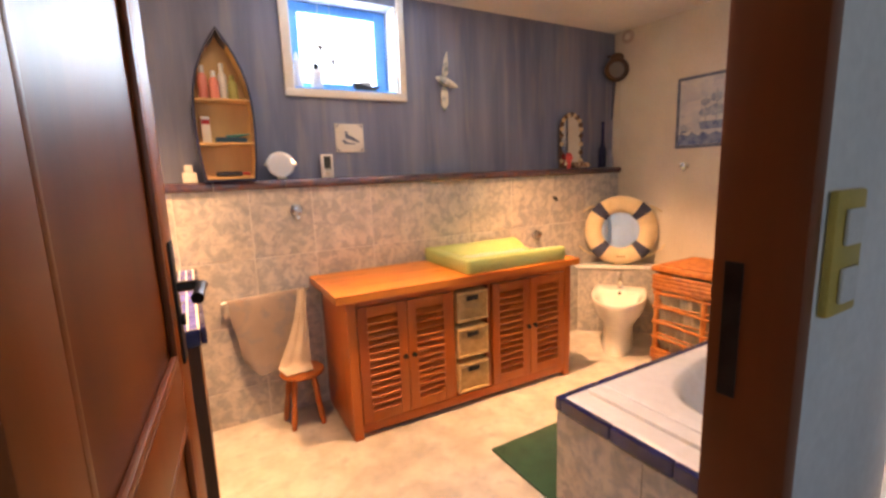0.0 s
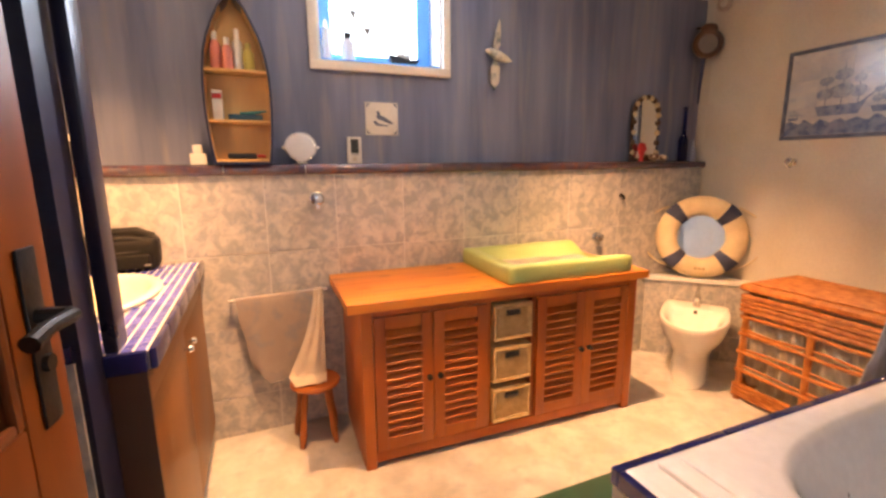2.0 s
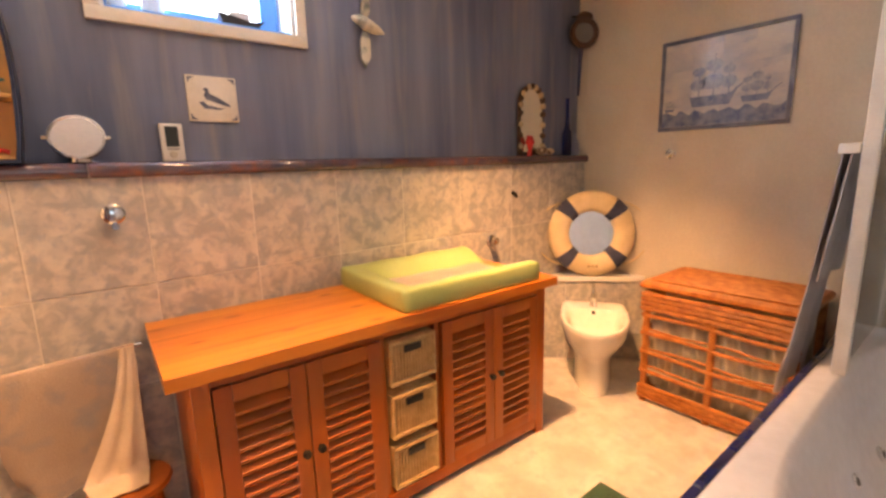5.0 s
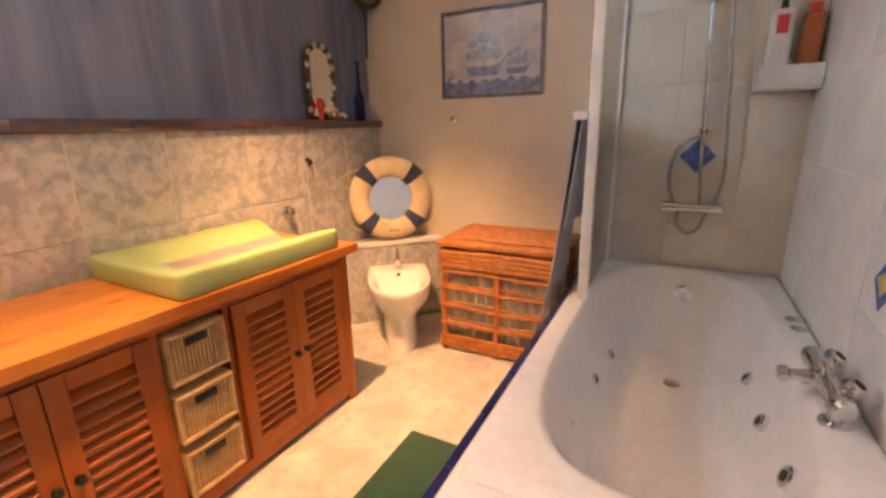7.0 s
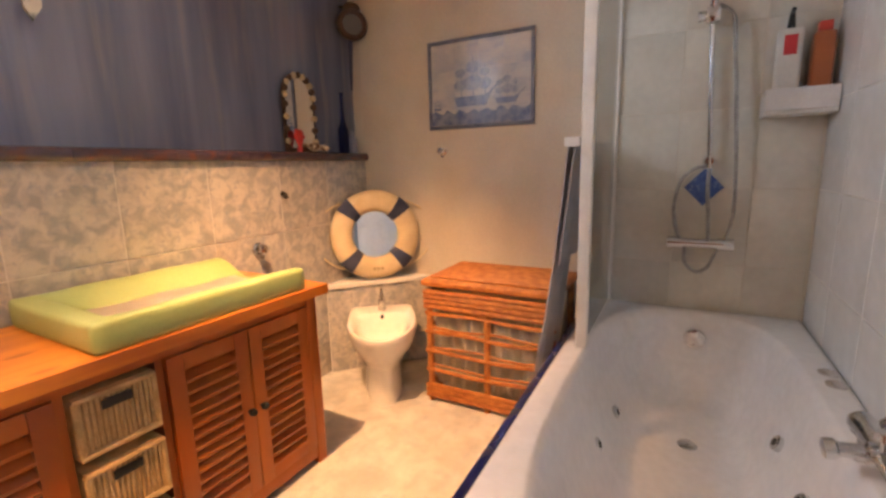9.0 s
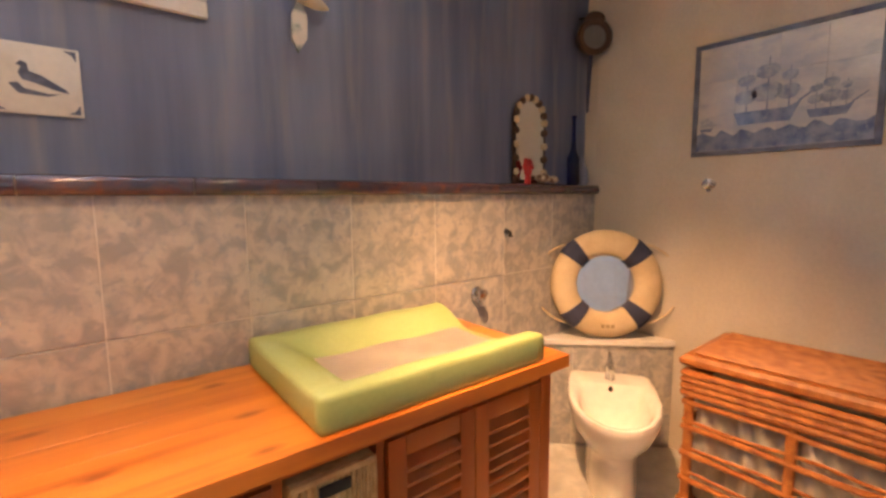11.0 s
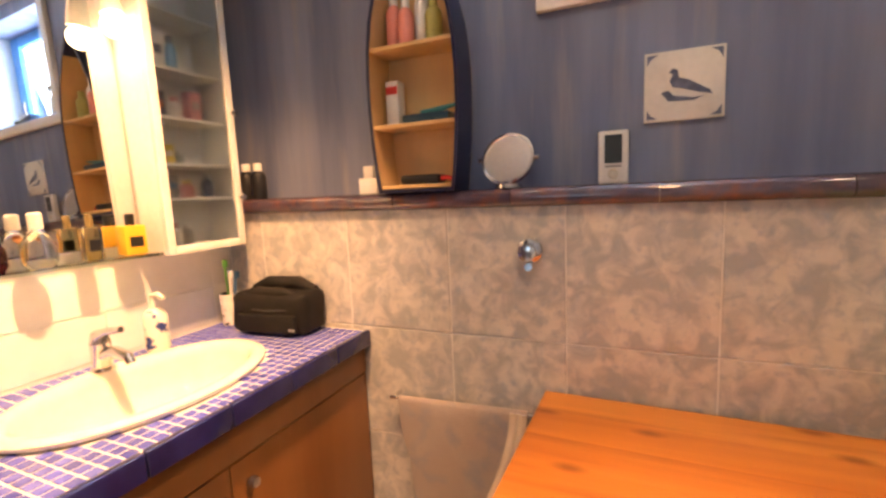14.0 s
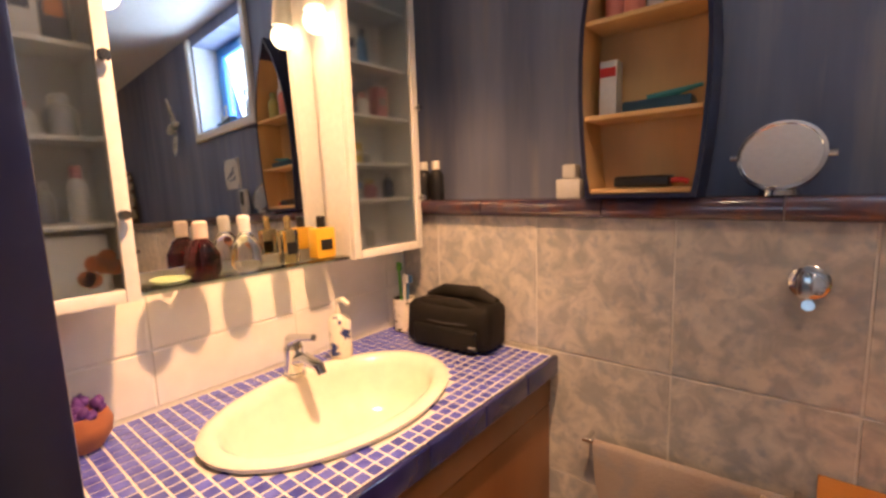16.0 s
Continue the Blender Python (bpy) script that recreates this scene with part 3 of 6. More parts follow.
def tub():
    t = thing("bathtub", ((TX0 + TX1) / 2, (TY0 + TY1) / 2, 0), "white acrylic whirlpool bathtub with a navy tile edge", "bathtub")
    cx, cy = 2.72, 1.228
    corners = [math.atan2(y - cy, x - cx) % (2 * math.pi) for x in (TX0 + 0.022, TX1) for y in (TY0, TY1 - 0.022)]
    angles = sorted([2 * math.pi * k / 96 for k in range(96)] + corners)
    n = len(angles)

    def oval(a, b, e, z, ox=0.0, oy=0.0):
        out = []
        for k in range(n):
            c, s = math.cos(angles[k]), math.sin(angles[k])
            r = ((abs(c) / a) ** e + (abs(s) / b) ** e) ** (-1 / e)
            out.append((cx + ox + r * c, cy + oy + r * s, z))
        return out

    def square(z, pad):
        out = []
        for k in range(n):
            c, s = math.cos(angles[k]), math.sin(angles[k])
            xs = ((TX1 - pad - cx) / c) if c > 1e-6 else ((TX0 + 0.022 + pad - cx) / c) if c < -1e-6 else 1e9
            ys = ((TY1 - 0.022 - pad - cy) / s) if s > 1e-6 else ((TY0 + pad - cy) / s) if s < -1e-6 else 1e9
            r = min(xs, ys)
            out.append((cx + r * c, cy + r * s, z))
        return out

    loops = [square(TZ - 0.05, 0.0), square(TZ - 0.006, 0.0), square(TZ + 0.002, 0.006), square(TZ + 0.004, 0.02),
             oval(0.800, 0.338, 3.6, TZ + 0.006, -0.05), oval(0.788, 0.328, 3.5, TZ + 0.001, -0.045), oval(0.776, 0.316, 3.4, TZ - 0.025, -0.04),
             oval(0.742, 0.285, 3.3, TZ - 0.12, -0.02, -0.01), oval(0.715, 0.272, 3.3, TZ - 0.17, 0.0, -0.012), oval(0.68, 0.235, 3.2, TZ - 0.25, 0.03, -0.02), oval(0.62, 0.205, 3.0, TZ - 0.34, 0.06, -0.025),
             oval(0.56, 0.175, 3.0, TZ - 0.385, 0.09, -0.03), oval(0.50, 0.15, 3.0, TZ - 0.400, 0.10, -0.03), oval(0.30, 0.10, 2.6, TZ - 0.405, 0.1, -0.03)]
    part("shell", rings(loops, (False, True)), ACRYLIC, t, sharp=50)
    bm = bmesh.new()
    for x, h in ((1.70, 0.016), (1.775, 0.010)):
        box(bm, x, x + 0.05, TY0 + 0.03, TY1 - 0.05, TZ + 0.0, TZ + 0.004 + h, 0.006, 3)
    part("headrest_step", bm, ACRYLIC, t)
    bm = bmesh.new()
    box(bm, TX0 + 0.012, TX0 + 0.03, TY0, TY1 - 0.031, 0.0, TZ - 0.05)
    box(bm, TX0 + 0.012, TX1, TY1 - 0.03, TY1 - 0.012, 0.0, TZ - 0.05)
    panel = part("apron", bm, GROUT, t, "grey marbled tiled apron")
    for i in range(6):
        x0 = TX0 + 0.006 + i * 0.33
        x1 = min(x0 + 0.328, TX1)
        for z0, z1 in ((0.002, 0.128), (0.130, 0.440)):
            part("tile", block(x0, x1, TY1 - 0.012, TY1 - 0.005, z0, z1, 0.0015, 1), TILE, panel)
    for i in range(3):
        y1 = TY1 - 0.006 - i * 0.33
        y0 = max(y1 - 0.328, TY0)
        for z0, z1 in ((0.002, 0.128), (0.130, 0.440)):
            part("tile", block(TX0 + 0.005, TX0 + 0.012, y0, y1, z0, z1, 0.0015, 1), TILE, panel)
    for i in range(10):
        x0 = TX0 + i * 0.2
        x1 = min(x0 + 0.198, TX1)
        if x1 > x0 + 0.02:
            part("edge_tile", block(x0 + (0.001 if i else 0.0), x1, TY1 - 0.024, TY1, 0.443, TZ + 0.002, 0.007, 3), NAVY_TILE, t, "navy glazed edge tile")
    for i in range(5):
        y1 = TY1 - 0.025 - i * 0.2
        y0 = max(y1 - 0.198, TY0)
        if y1 > y0 + 0.02:
            part("edge_tile", block(TX0, TX0 + 0.024, y0, y1, 0.443, TZ + 0.002, 0.007, 3), NAVY_TILE, t, "navy glazed edge tile")

    def jet(x, y, z, way, r=0.022):
        way = Vector(way).normalized()
        p = Vector((x, y, z))
        j = part("jet", tube([p - way * 0.014, p + way * 0.004, p + way * 0.008, p + way * 0.006], [r, r, r * 0.8, r * 0.55], 16), CHROME, t, "chrome whirlpool jet")
        part("nozzle", tube([p + way * 0.002, p + way * 0.0085], r * 0.5, 12), DARK_METAL, j)

    for x, y, z in ((2.28, 1.482, 0.325), (2.66, 1.463, 0.270), (2.93, 1.440, 0.245)):
        jet(x, y, z, (0, -1, 0.45), 0.023)
    for x, y, z, r in ((2.25, 0.962, 0.365, 0.030), (2.44, 0.958, 0.262, 0.034), (2.58, 0.965, 0.300, 0.027), (2.88, 0.968, 0.285, 0.025)):
        jet(x, y, z, (0, 1, 0.45), r)
    p = Vector((cx + 0.716, 1.185, TZ - 0.10))
    part("overflow", tube([p, p - Vector((0.012, 0, 0)), p - Vector((0.016, 0, 0))], [0.042, 0.042, 0.030], 20), CHROME, t, "round chrome overflow")
    part("drain", lathe(3.08, 1.197, TZ - 0.403, [(0.033, 0), (0.035, 0.004), (0.028, 0.008), (0.004, 0.009)], 18), CHROME, t, "chrome drain plug")
    for x in (2.90, 2.985):
        part("control_button", lathe(x, 0.842, TZ + 0.004, [(0.026, 0), (0.026, 0.006), (0.018, 0.010)], 18), CHROME, t, "chrome air control button")

    # mixer on the rim: a thick bar on two legs, handles leaning back to the wall
    mx = thing("bath_mixer", (2.42, 0.88, TZ + 0.004), "old chrome bath mixer with two round handles", "tap")
    z, y = TZ + 0.066, 0.880
    part("mixer_body", tube([(2.265, y, z), (2.275, y, z), (2.30, y, z), (2.32, y, z), (2.52, y, z), (2.54, y, z), (2.565, y, z), (2.575, y, z)], [0.018, 0.027, 0.029, 0.024, 0.024, 0.029, 0.027, 0.018], 18), CHROME, mx)
    for x in (2.32, 2.52):
        part("leg", tube([(x, y, TZ + 0.003), (x, y, TZ + 0.012), (x, y, TZ + 0.013), (x, y, z - 0.01)], [0.031, 0.030, 0.017, 0.017], 18), CHROME, mx)
    part("spout", tube([(2.425, y + 0.012, z), (2.425, y + 0.030, z), (2.425, y + 0.034, z), (2.425, y + 0.075, z - 0.004), (2.425, y + 0.080, z - 0.005), (2.425, y + 0.098, z - 0.008), (2.425, y + 0.102, z - 0.009)], [0.026, 0.024, 0.016, 0.015, 0.022, 0.022, 0.014], 18), CHROME, mx)
    for x in (2.335, 2.485):
        way = Vector((-0.10, -0.58, 0.80)).normalized()
        o = Vector((x, y, z))
        stops = ((0.012, 0.016), (0.030, 0.012), (0.032, 0.020), (0.038, 0.026), (0.052, 0.026), (0.058, 0.021))
        h = part("handle", tube([o + way * d for d, _ in stops], [r for _, r in stops], 20), CHROME, mx)
        part("cap", tube([o + way * 0.0585, o + way * 0.061], [0.015, 0.012], 16), DARK_METAL, h)
    part("diverter", tube([(2.41, y + 0.01, z + 0.018), (2.41, y + 0.012, z + 0.042), (2.41, y + 0.012, z + 0.044), (2.41, y + 0.013, z + 0.060)], [0.009, 0.009, 0.017, 0.014], 14), CHROME, mx)


tub()

# shower screen and towels on its rail
screen = thing("shower_screen", (3.2, 1.565, TZ), "glass bath screen with a white edge profile", "shower screen")
part("edge_profile", block(2.868, 2.898, 1.545, 1.585, TZ + 0.007, 2.10, 0.005), WHITE_PLASTIC, screen)
part("wall_profile", block(XR - 0.03, XR - 0.009, 1.55, 1.58, TZ + 0.007, 2.10, 0.004), WHITE_PLASTIC, screen)
g = part("glass_pane", block(2.8985, XR - 0.0305, 1.562, 1.568, TZ + 0.012, 2.09), glass("frosted_screen", (0.86, 0.90, 0.88), 0.12), screen)
g.visible_shadow = False
rail = thing("towel_rail", (3.15, 1.622, 1.22), "white towel rail fixed outside the bath screen", "towel rail")
part("bar", tube([(2.87, 1.622, 1.225), (3.52, 1.622, 1.225)], 0.010, 12), WHITE_PLASTIC, rail)
for x in (2.862, 3.50):
    part("bracket", block(x, x + 0.03, 1.5855, 1.640, 1.21, 1.242, 0.006), WHITE_PLASTIC, rail)


def hung_cloth(x0, x1, y, top, bottom_front, bottom_back, waves, amp, seed, nx=36, gap=0.014, flare=0.0):
    """Cloth folded over a bar: a front fall, the turn over the bar, a back fall."""
    rng = random.Random(seed)
    ph = [rng.uniform(0, 6.28) for _ in range(4)]
    path = [(-1, bottom_front, 0)] + [(-1, bottom_front + (top - bottom_front) * k / 9, 0) for k in range(1, 10)]
    path += [(-0.7, top + gap * 0.7, 1), (0, top + gap, 1), (0.7, top + gap * 0.7, 1)]
    path += [(1, top - (top - bottom_back) * k / 9, 0) for k in range(0, 10)]
    bm = bmesh.new()
    rows = []
    for s, z, turn in path:
        drop = max(0.0, (top - z) / max(top - bottom_front, 0.01))
        row = []
        for i in range(nx + 1):
            u = i / nx
            w = amp * drop * (math.sin(u * waves * 6.28 + ph[0]) + 0.5 * math.sin(u * waves * 11 + ph[1]))
            side = flare * drop * (u - 0.5)
            row.append(bm.verts.new((x0 + u * (x1 - x0) + side + 0.004 * math.sin(z * 30 + ph[2]), y + s * gap + (w if s < 0 else -abs(w) * 0.3), z + 0.004 * drop * math.sin(u * 9 + ph[3]))))
        rows.append(row)
    for a, b in zip(rows, rows[1:]):
        for i in range(nx):
            bm.faces.new((a[i], a[i + 1], b[i + 1], b[i]))
    bmesh.ops.recalc_face_normals(bm, faces=bm.faces)
    bmesh.ops.solidify(bm, geom=bm.faces[:], thickness=0.004)
    return bm


bm = hung_cloth(2.903, 3.20, 1.622, 1.225, 0.80, 0.39, 2, 0.004, 3, gap=0.014, flare=0.02)
for v in bm.verts:
    d = max(0.0, (1.22 - v.co.z) / 0.83)
    room = v.co.y > 1.622
    v.co.x -= 0.06 * d * max(0.0, 1 - (v.co.x - 2.90) / 0.30)
    v.co.y += (0.085 * d ** 1.1 + 0.010 * d * math.sin((v.co.x - 2.9) * 45)) if room else 0.07 * d
solid("towel", bm, GREY_TOWEL, "pale grey towel hanging over the white rail", "towel", sharp=70)
solid("towel", hung_cloth(3.23, 3.46, 1.622, 1.225, 0.62, 0.85, 2, 0.008, 5), NAVY_CLOTH, "dark navy towel hanging over the white rail", "towel", sharp=70)


# shower fittings on the end wall
def shower():
    s = thing("shower_set", (XR - 0.03, 1.20, 0.72), "chrome shower column with hose and thermostatic valve", "shower")
    x = XR - 0.012
    part("riser_rail", tube([(x - 0.05, 1.180, 1.12), (x - 0.05, 1.228, 2.00)], 0.010, 12), CHROME, s)
    for y, z in ((1.182, 1.15), (1.224, 1.92)):
        part("rail_bracket", tube([(x, y, z), (x - 0.058, y, z)], [0.022, 0.016], 14), CHROME, s)
    part("slider", block(x - 0.09, x - 0.03, 1.185, 1.235, 1.685, 1.745, 0.012), CHROME, s)
    part("slider_knob", tube([(x - 0.06, 1.235, 1.715), (x - 0.06, 1.262, 1.715)], [0.018, 0.022], 14), CHROME, s)
    part("shower_head", tube([(x - 0.07, 1.21, 1.72), (x - 0.12, 1.21, 1.86), (x - 0.14, 1.21, 1.90), (x - 0.19, 1.21, 1.88)], [0.013, 0.014, 0.02, 0.045], 16), CHROME, s)
    v = part("valve", tube([(x - 0.05, 1.07, 0.80), (x - 0.05, 1.11, 0.80), (x - 0.05, 1.28, 0.80), (x - 0.05, 1.32, 0.80)], [0.024, 0.021, 0.021, 0.024], 16), CHROME, s)
    for y in (1.10, 1.29):
        part("knob", tube([(x - 0.05, y - 0.03, 0.80), (x - 0.05, y + 0.03, 0.80)], 0.027, 16), CHROME, v)
        part("inlet", tube([(x, y, 0.80), (x - 0.05, y, 0.80)], 0.018, 12), CHROME, v)
    hose_metal = surface("grey_hose", (0.26, 0.25, 0.24), (0.40, 0.39, 0.38), 40, 0.35, 0.3, 200, metal=0.8)

    def hose(points):
        """A smooth line through a few places, out from the wall by the same amount."""
        pts = [Vector((x - 0.062, y, z)) for y, z in points]
        line = []
        for n in range(len(pts) - 1):
            p0, p1, p2, p3 = pts[max(n - 1, 0)], pts[n], pts[n + 1], pts[min(n + 2, len(pts) - 1)]
            for k in range(6):
                u = k / 6
                line.append(0.5 * ((2 * p1) + (p2 - p0) * u + (2 * p0 - 5 * p1 + 4 * p2 - p3) * u * u + (3 * p1 - p0 - 3 * p2 + p3) * u ** 3))
        part("hose", tube(line + [pts[-1]], 0.008, 8), hose_metal, s)

    hose([(1.19, 1.13), (1.24, 1.115), (1.285, 1.06), (1.302, 0.96), (1.29, 0.87), (1.262, 0.80)])
    hose([(1.18, 1.12), (1.18, 1.02), (1.17, 0.93), (1.165, 0.82)])
    hose([(1.25, 0.785), (1.248, 0.72), (1.205, 0.678), (1.16, 0.70), (1.135, 0.77), (1.10, 0.84), (1.082, 0.95), (1.09, 1.15), (1.105, 1.35), (1.122, 1.55), (1.14, 1.70), (1.19, 1.75)])


shower()
sh = thing("corner_shelf", (XR - 0.06, 0.90, 1.30), "white plastic corner shelf with bottles", "shelf")
part("tray", block(XR - 0.16, XR - 0.008, 0.804, 1.02, 1.312, 1.328, 0.006), WHITE_PLASTIC, sh)
FROST = plain("frosted_plastic", (0.72, 0.72, 0.73), 0.3)
part("lip", block(XR - 0.162, XR - 0.156, 0.805, 1.02, 1.3285, 1.405, 0.002), FROST, sh, "frosted plastic lip")
part("lip", block(XR - 0.155, XR - 0.009, 1.014, 1.02, 1.3285, 1.405, 0.002), FROST, sh, "frosted plastic lip")
part("scoop", prism([(0.0, 0.0), (0.15, 0.0), (0.15, 0.115), (0.11, 0.105), (0.05, 0.06)], 0.004, Matrix.Translation((XR - 0.16, 0.90, 1.3285))), FROST, sh, "frosted divider")
bt = thing("shampoo_bottle", (XR - 0.07, 0.955, 1.3285), "white pump bottle with a red mark", "bottle")
part("bottle_body", block(XR - 0.10, XR - 0.05, 0.915, 0.995, 1.3285, 1.625, 0.016, 3), WHITE_PLASTIC, bt)
part("mark", block(XR - 0.1015, XR - 0.1005, 0.935, 0.975, 1.53, 1.60), plain("red_print", (0.6, 0.04, 0.05), 0.5), bt)
part("pump", tube([(XR - 0.075, 0.955, 1.624), (XR - 0.075, 0.955, 1.68), (XR - 0.11, 0.957, 1.684)], [0.014, 0.008, 0.008], 10), BLACK_PLASTIC, bt)
bt = thing("shampoo_bottle", (XR - 0.07, 0.855, 1.3285), "brown-orange shower gel bottle", "bottle")
part("bottle_body", block(XR - 0.11, XR - 0.05, 0.822, 0.888, 1.3285, 1.60, 0.014, 3), plain("amber_plastic", (0.35, 0.10, 0.03), 0.3), bt)
part("cap", block(XR - 0.10, XR - 0.06, 0.835, 0.875, 1.6005, 1.635, 0.006), plain("red_cap", (0.5, 0.05, 0.03), 0.35), bt)

# diamond tiles with a painted mark
DIAMOND = surface("blue_decor_tile", (0.05, 0.10, 0.30), (0.10, 0.18, 0.45), 30, 0.2, 0.05, 80, c3=(0.25, 0.35, 0.55))
d1 = thing("decor_tile", (XR - 0.01, 1.21, 0.97), "blue diamond decor tile on the shower wall", "decor tile", "diamond decor tiles")
bm = prism([(-0.075, 0), (0, -0.08), (0.075, 0), (0, 0.08)], 0.003, Matrix.Translation((XR - 0.013, 1.193, 1.038)) @ pose(0, 0, 0, 0, 0, 90))
part("tile_plate", bm, DIAMOND, d1)
d2 = thing("decor_tile", (2.47, 0.80, 0.76), "blue diamond decor tile with a yellow mark beside the bathtub", "decor tile", "diamond decor tiles")
part("tile_plate", prism([(-0.055, 0), (0, -0.066), (0.055, 0), (0, 0.066)], 0.003, Matrix.Translation((2.47, 0.8, 0.806))), DIAMOND, d2)
part("painted_mark", prism([(-0.03, 0), (0, -0.035), (0.035, 0.01), (0, 0.03)], 0.001, Matrix.Translation((2.47, 0.8032, 0.806))), plain("yellow_glaze", (0.55, 0.42, 0.12), 0.3), d2)

# green bath mat
bm = block(1.66, 2.40, 1.68, 2.118, 0.001, 0.014, 0.005, 2)
solid("bath_mat", bm, GREEN_MAT, "dark green bath mat on the floor beside the bathtub", "bath mat")


# ---- bidet corner ----
box_thing = thing("pipe_box", (3.40, 2.85, 0), "low tiled corner box with a white top behind the bidet", "pipe box")
tagged(box_thing, kind="structure")
A, B, C = (3.125, TW - 0.009), (XR - 0.001, TW - 0.009), (XR - 0.001, 2.575)
part("box_body", rings([[(x, y, z) for x, y in (A, B, C)] for z in (0.0, 0.498)]), GROUT, box_thing)
run = Vector((C[0] - A[0], C[1] - A[1], 0))
length, way = run.length, run.normalized()
out_way = Vector((way.y, -way.x, 0))
for i, (a, b) in enumerate(((0.004, 0.145), (0.148, 0.456), (0.459, length - 0.004))):
    for z0, z1 in ((0.003, 0.165), (0.168, 0.494)):
        p0, p1 = Vector((*A, 0)) + way * a, Vector((*A, 0)) + way * b
        q = [p0 + out_way * 0.001, p1 + out_way * 0.001, p1 + out_way * 0.007, p0 + out_way * 0.007]
        part("tile", rings([[(v.x, v.y, z) for v in q] for z in (z0, z1)]), TILE, box_thing)
q = [Vector((*A, 0)) + out_way * 0.02 - way * 0.025, Vector((*C, 0)) + out_way * 0.02 + way * 0.0, Vector((*C, 0)), Vector((*B, 0)), Vector((*A, 0)) - way * 0.0]
part("box_top", rings([[(min(v.x, XR - 0.001), min(v.y, TW - 0.009), z) for v in q] for z in (0.499, 0.522)]), WHITE_PAINT, box_thing, "white worktop slab")


def bidet():
    place = pose(3.315, 2.76, 0, 0, 0, 215)
    b = thing("bidet", (3.05, 2.58, 0), "white porcelain bidet in the corner", "bidet")

    def bowl(a, w, z, back=0.0, front=None):
        """Straight at the back, round at the front; a: length, w: half width."""
        f = a if front is None else front
        pts = [(back, -w * 0.86), (back, -w * 0.4), (back, w * 0.4), (back, w * 0.86), (back + 0.03, w * 0.97), (back + f * 0.3, w)]
        for k in range(9):
            t = math.pi / 2 - math.pi * (k + 0.5) / 9
            pts.append((back + f * 0.45 + (f * 0.55) * math.cos(t), w * math.sin(t)))
        pts += [(back + f * 0.3, -w), (back + 0.03, -w * 0.97)]
        return [place @ Vector((x, y, z)) for x, y in pts]

    loops = [bowl(0.40, 0.095, 0.0, 0.06), bowl(0.40, 0.10, 0.02, 0.06), bowl(0.385, 0.096, 0.17, 0.05), bowl(0.43, 0.125, 0.215, 0.035), bowl(0.50, 0.158, 0.27, 0.015), bowl(0.535, 0.172, 0.315, 0.008),
             bowl(0.55, 0.178, 0.35, 0.005), bowl(0.555, 0.18, 0.368, 0.004), bowl(0.548, 0.176, 0.378, 0.008), bowl(0.53, 0.165, 0.380, 0.02),
             bowl(0.40, 0.145, 0.372, 0.125), bowl(0.375, 0.132, 0.345, 0.14), bowl(0.33, 0.11, 0.28, 0.16), bowl(0.24, 0.07, 0.235, 0.19), bowl(0.1, 0.03, 0.228, 0.24)]
    part("bowl", rings(loops), PORCELAIN, b, sharp=55)
    at = lambda x, y, z: place @ Vector((x, y, z))
    tp = part("tap", tube([at(0.075, 0, 0.376), at(0.075, 0, 0.40), at(0.08, 0, 0.44), at(0.12, 0, 0.452), at(0.15, 0, 0.435)], [0.022, 0.019, 0.018, 0.014, 0.012], 14), CHROME, b, "chrome mixer tap")
    part("lever", tube([at(0.078, 0, 0.44), at(0.07, 0, 0.465), at(0.04, 0, 0.485)], [0.018, 0.012, 0.008], 12), CHROME, tp)
    part("drain", tube([at(0.30, 0, 0.228), at(0.30, 0, 0.236)], 0.02, 14), CHROME, b)
    part("overflow", tube([at(0.128, 0, 0.355), at(0.142, 0, 0.352)], 0.010, 12), DARK_METAL, b)


bidet()


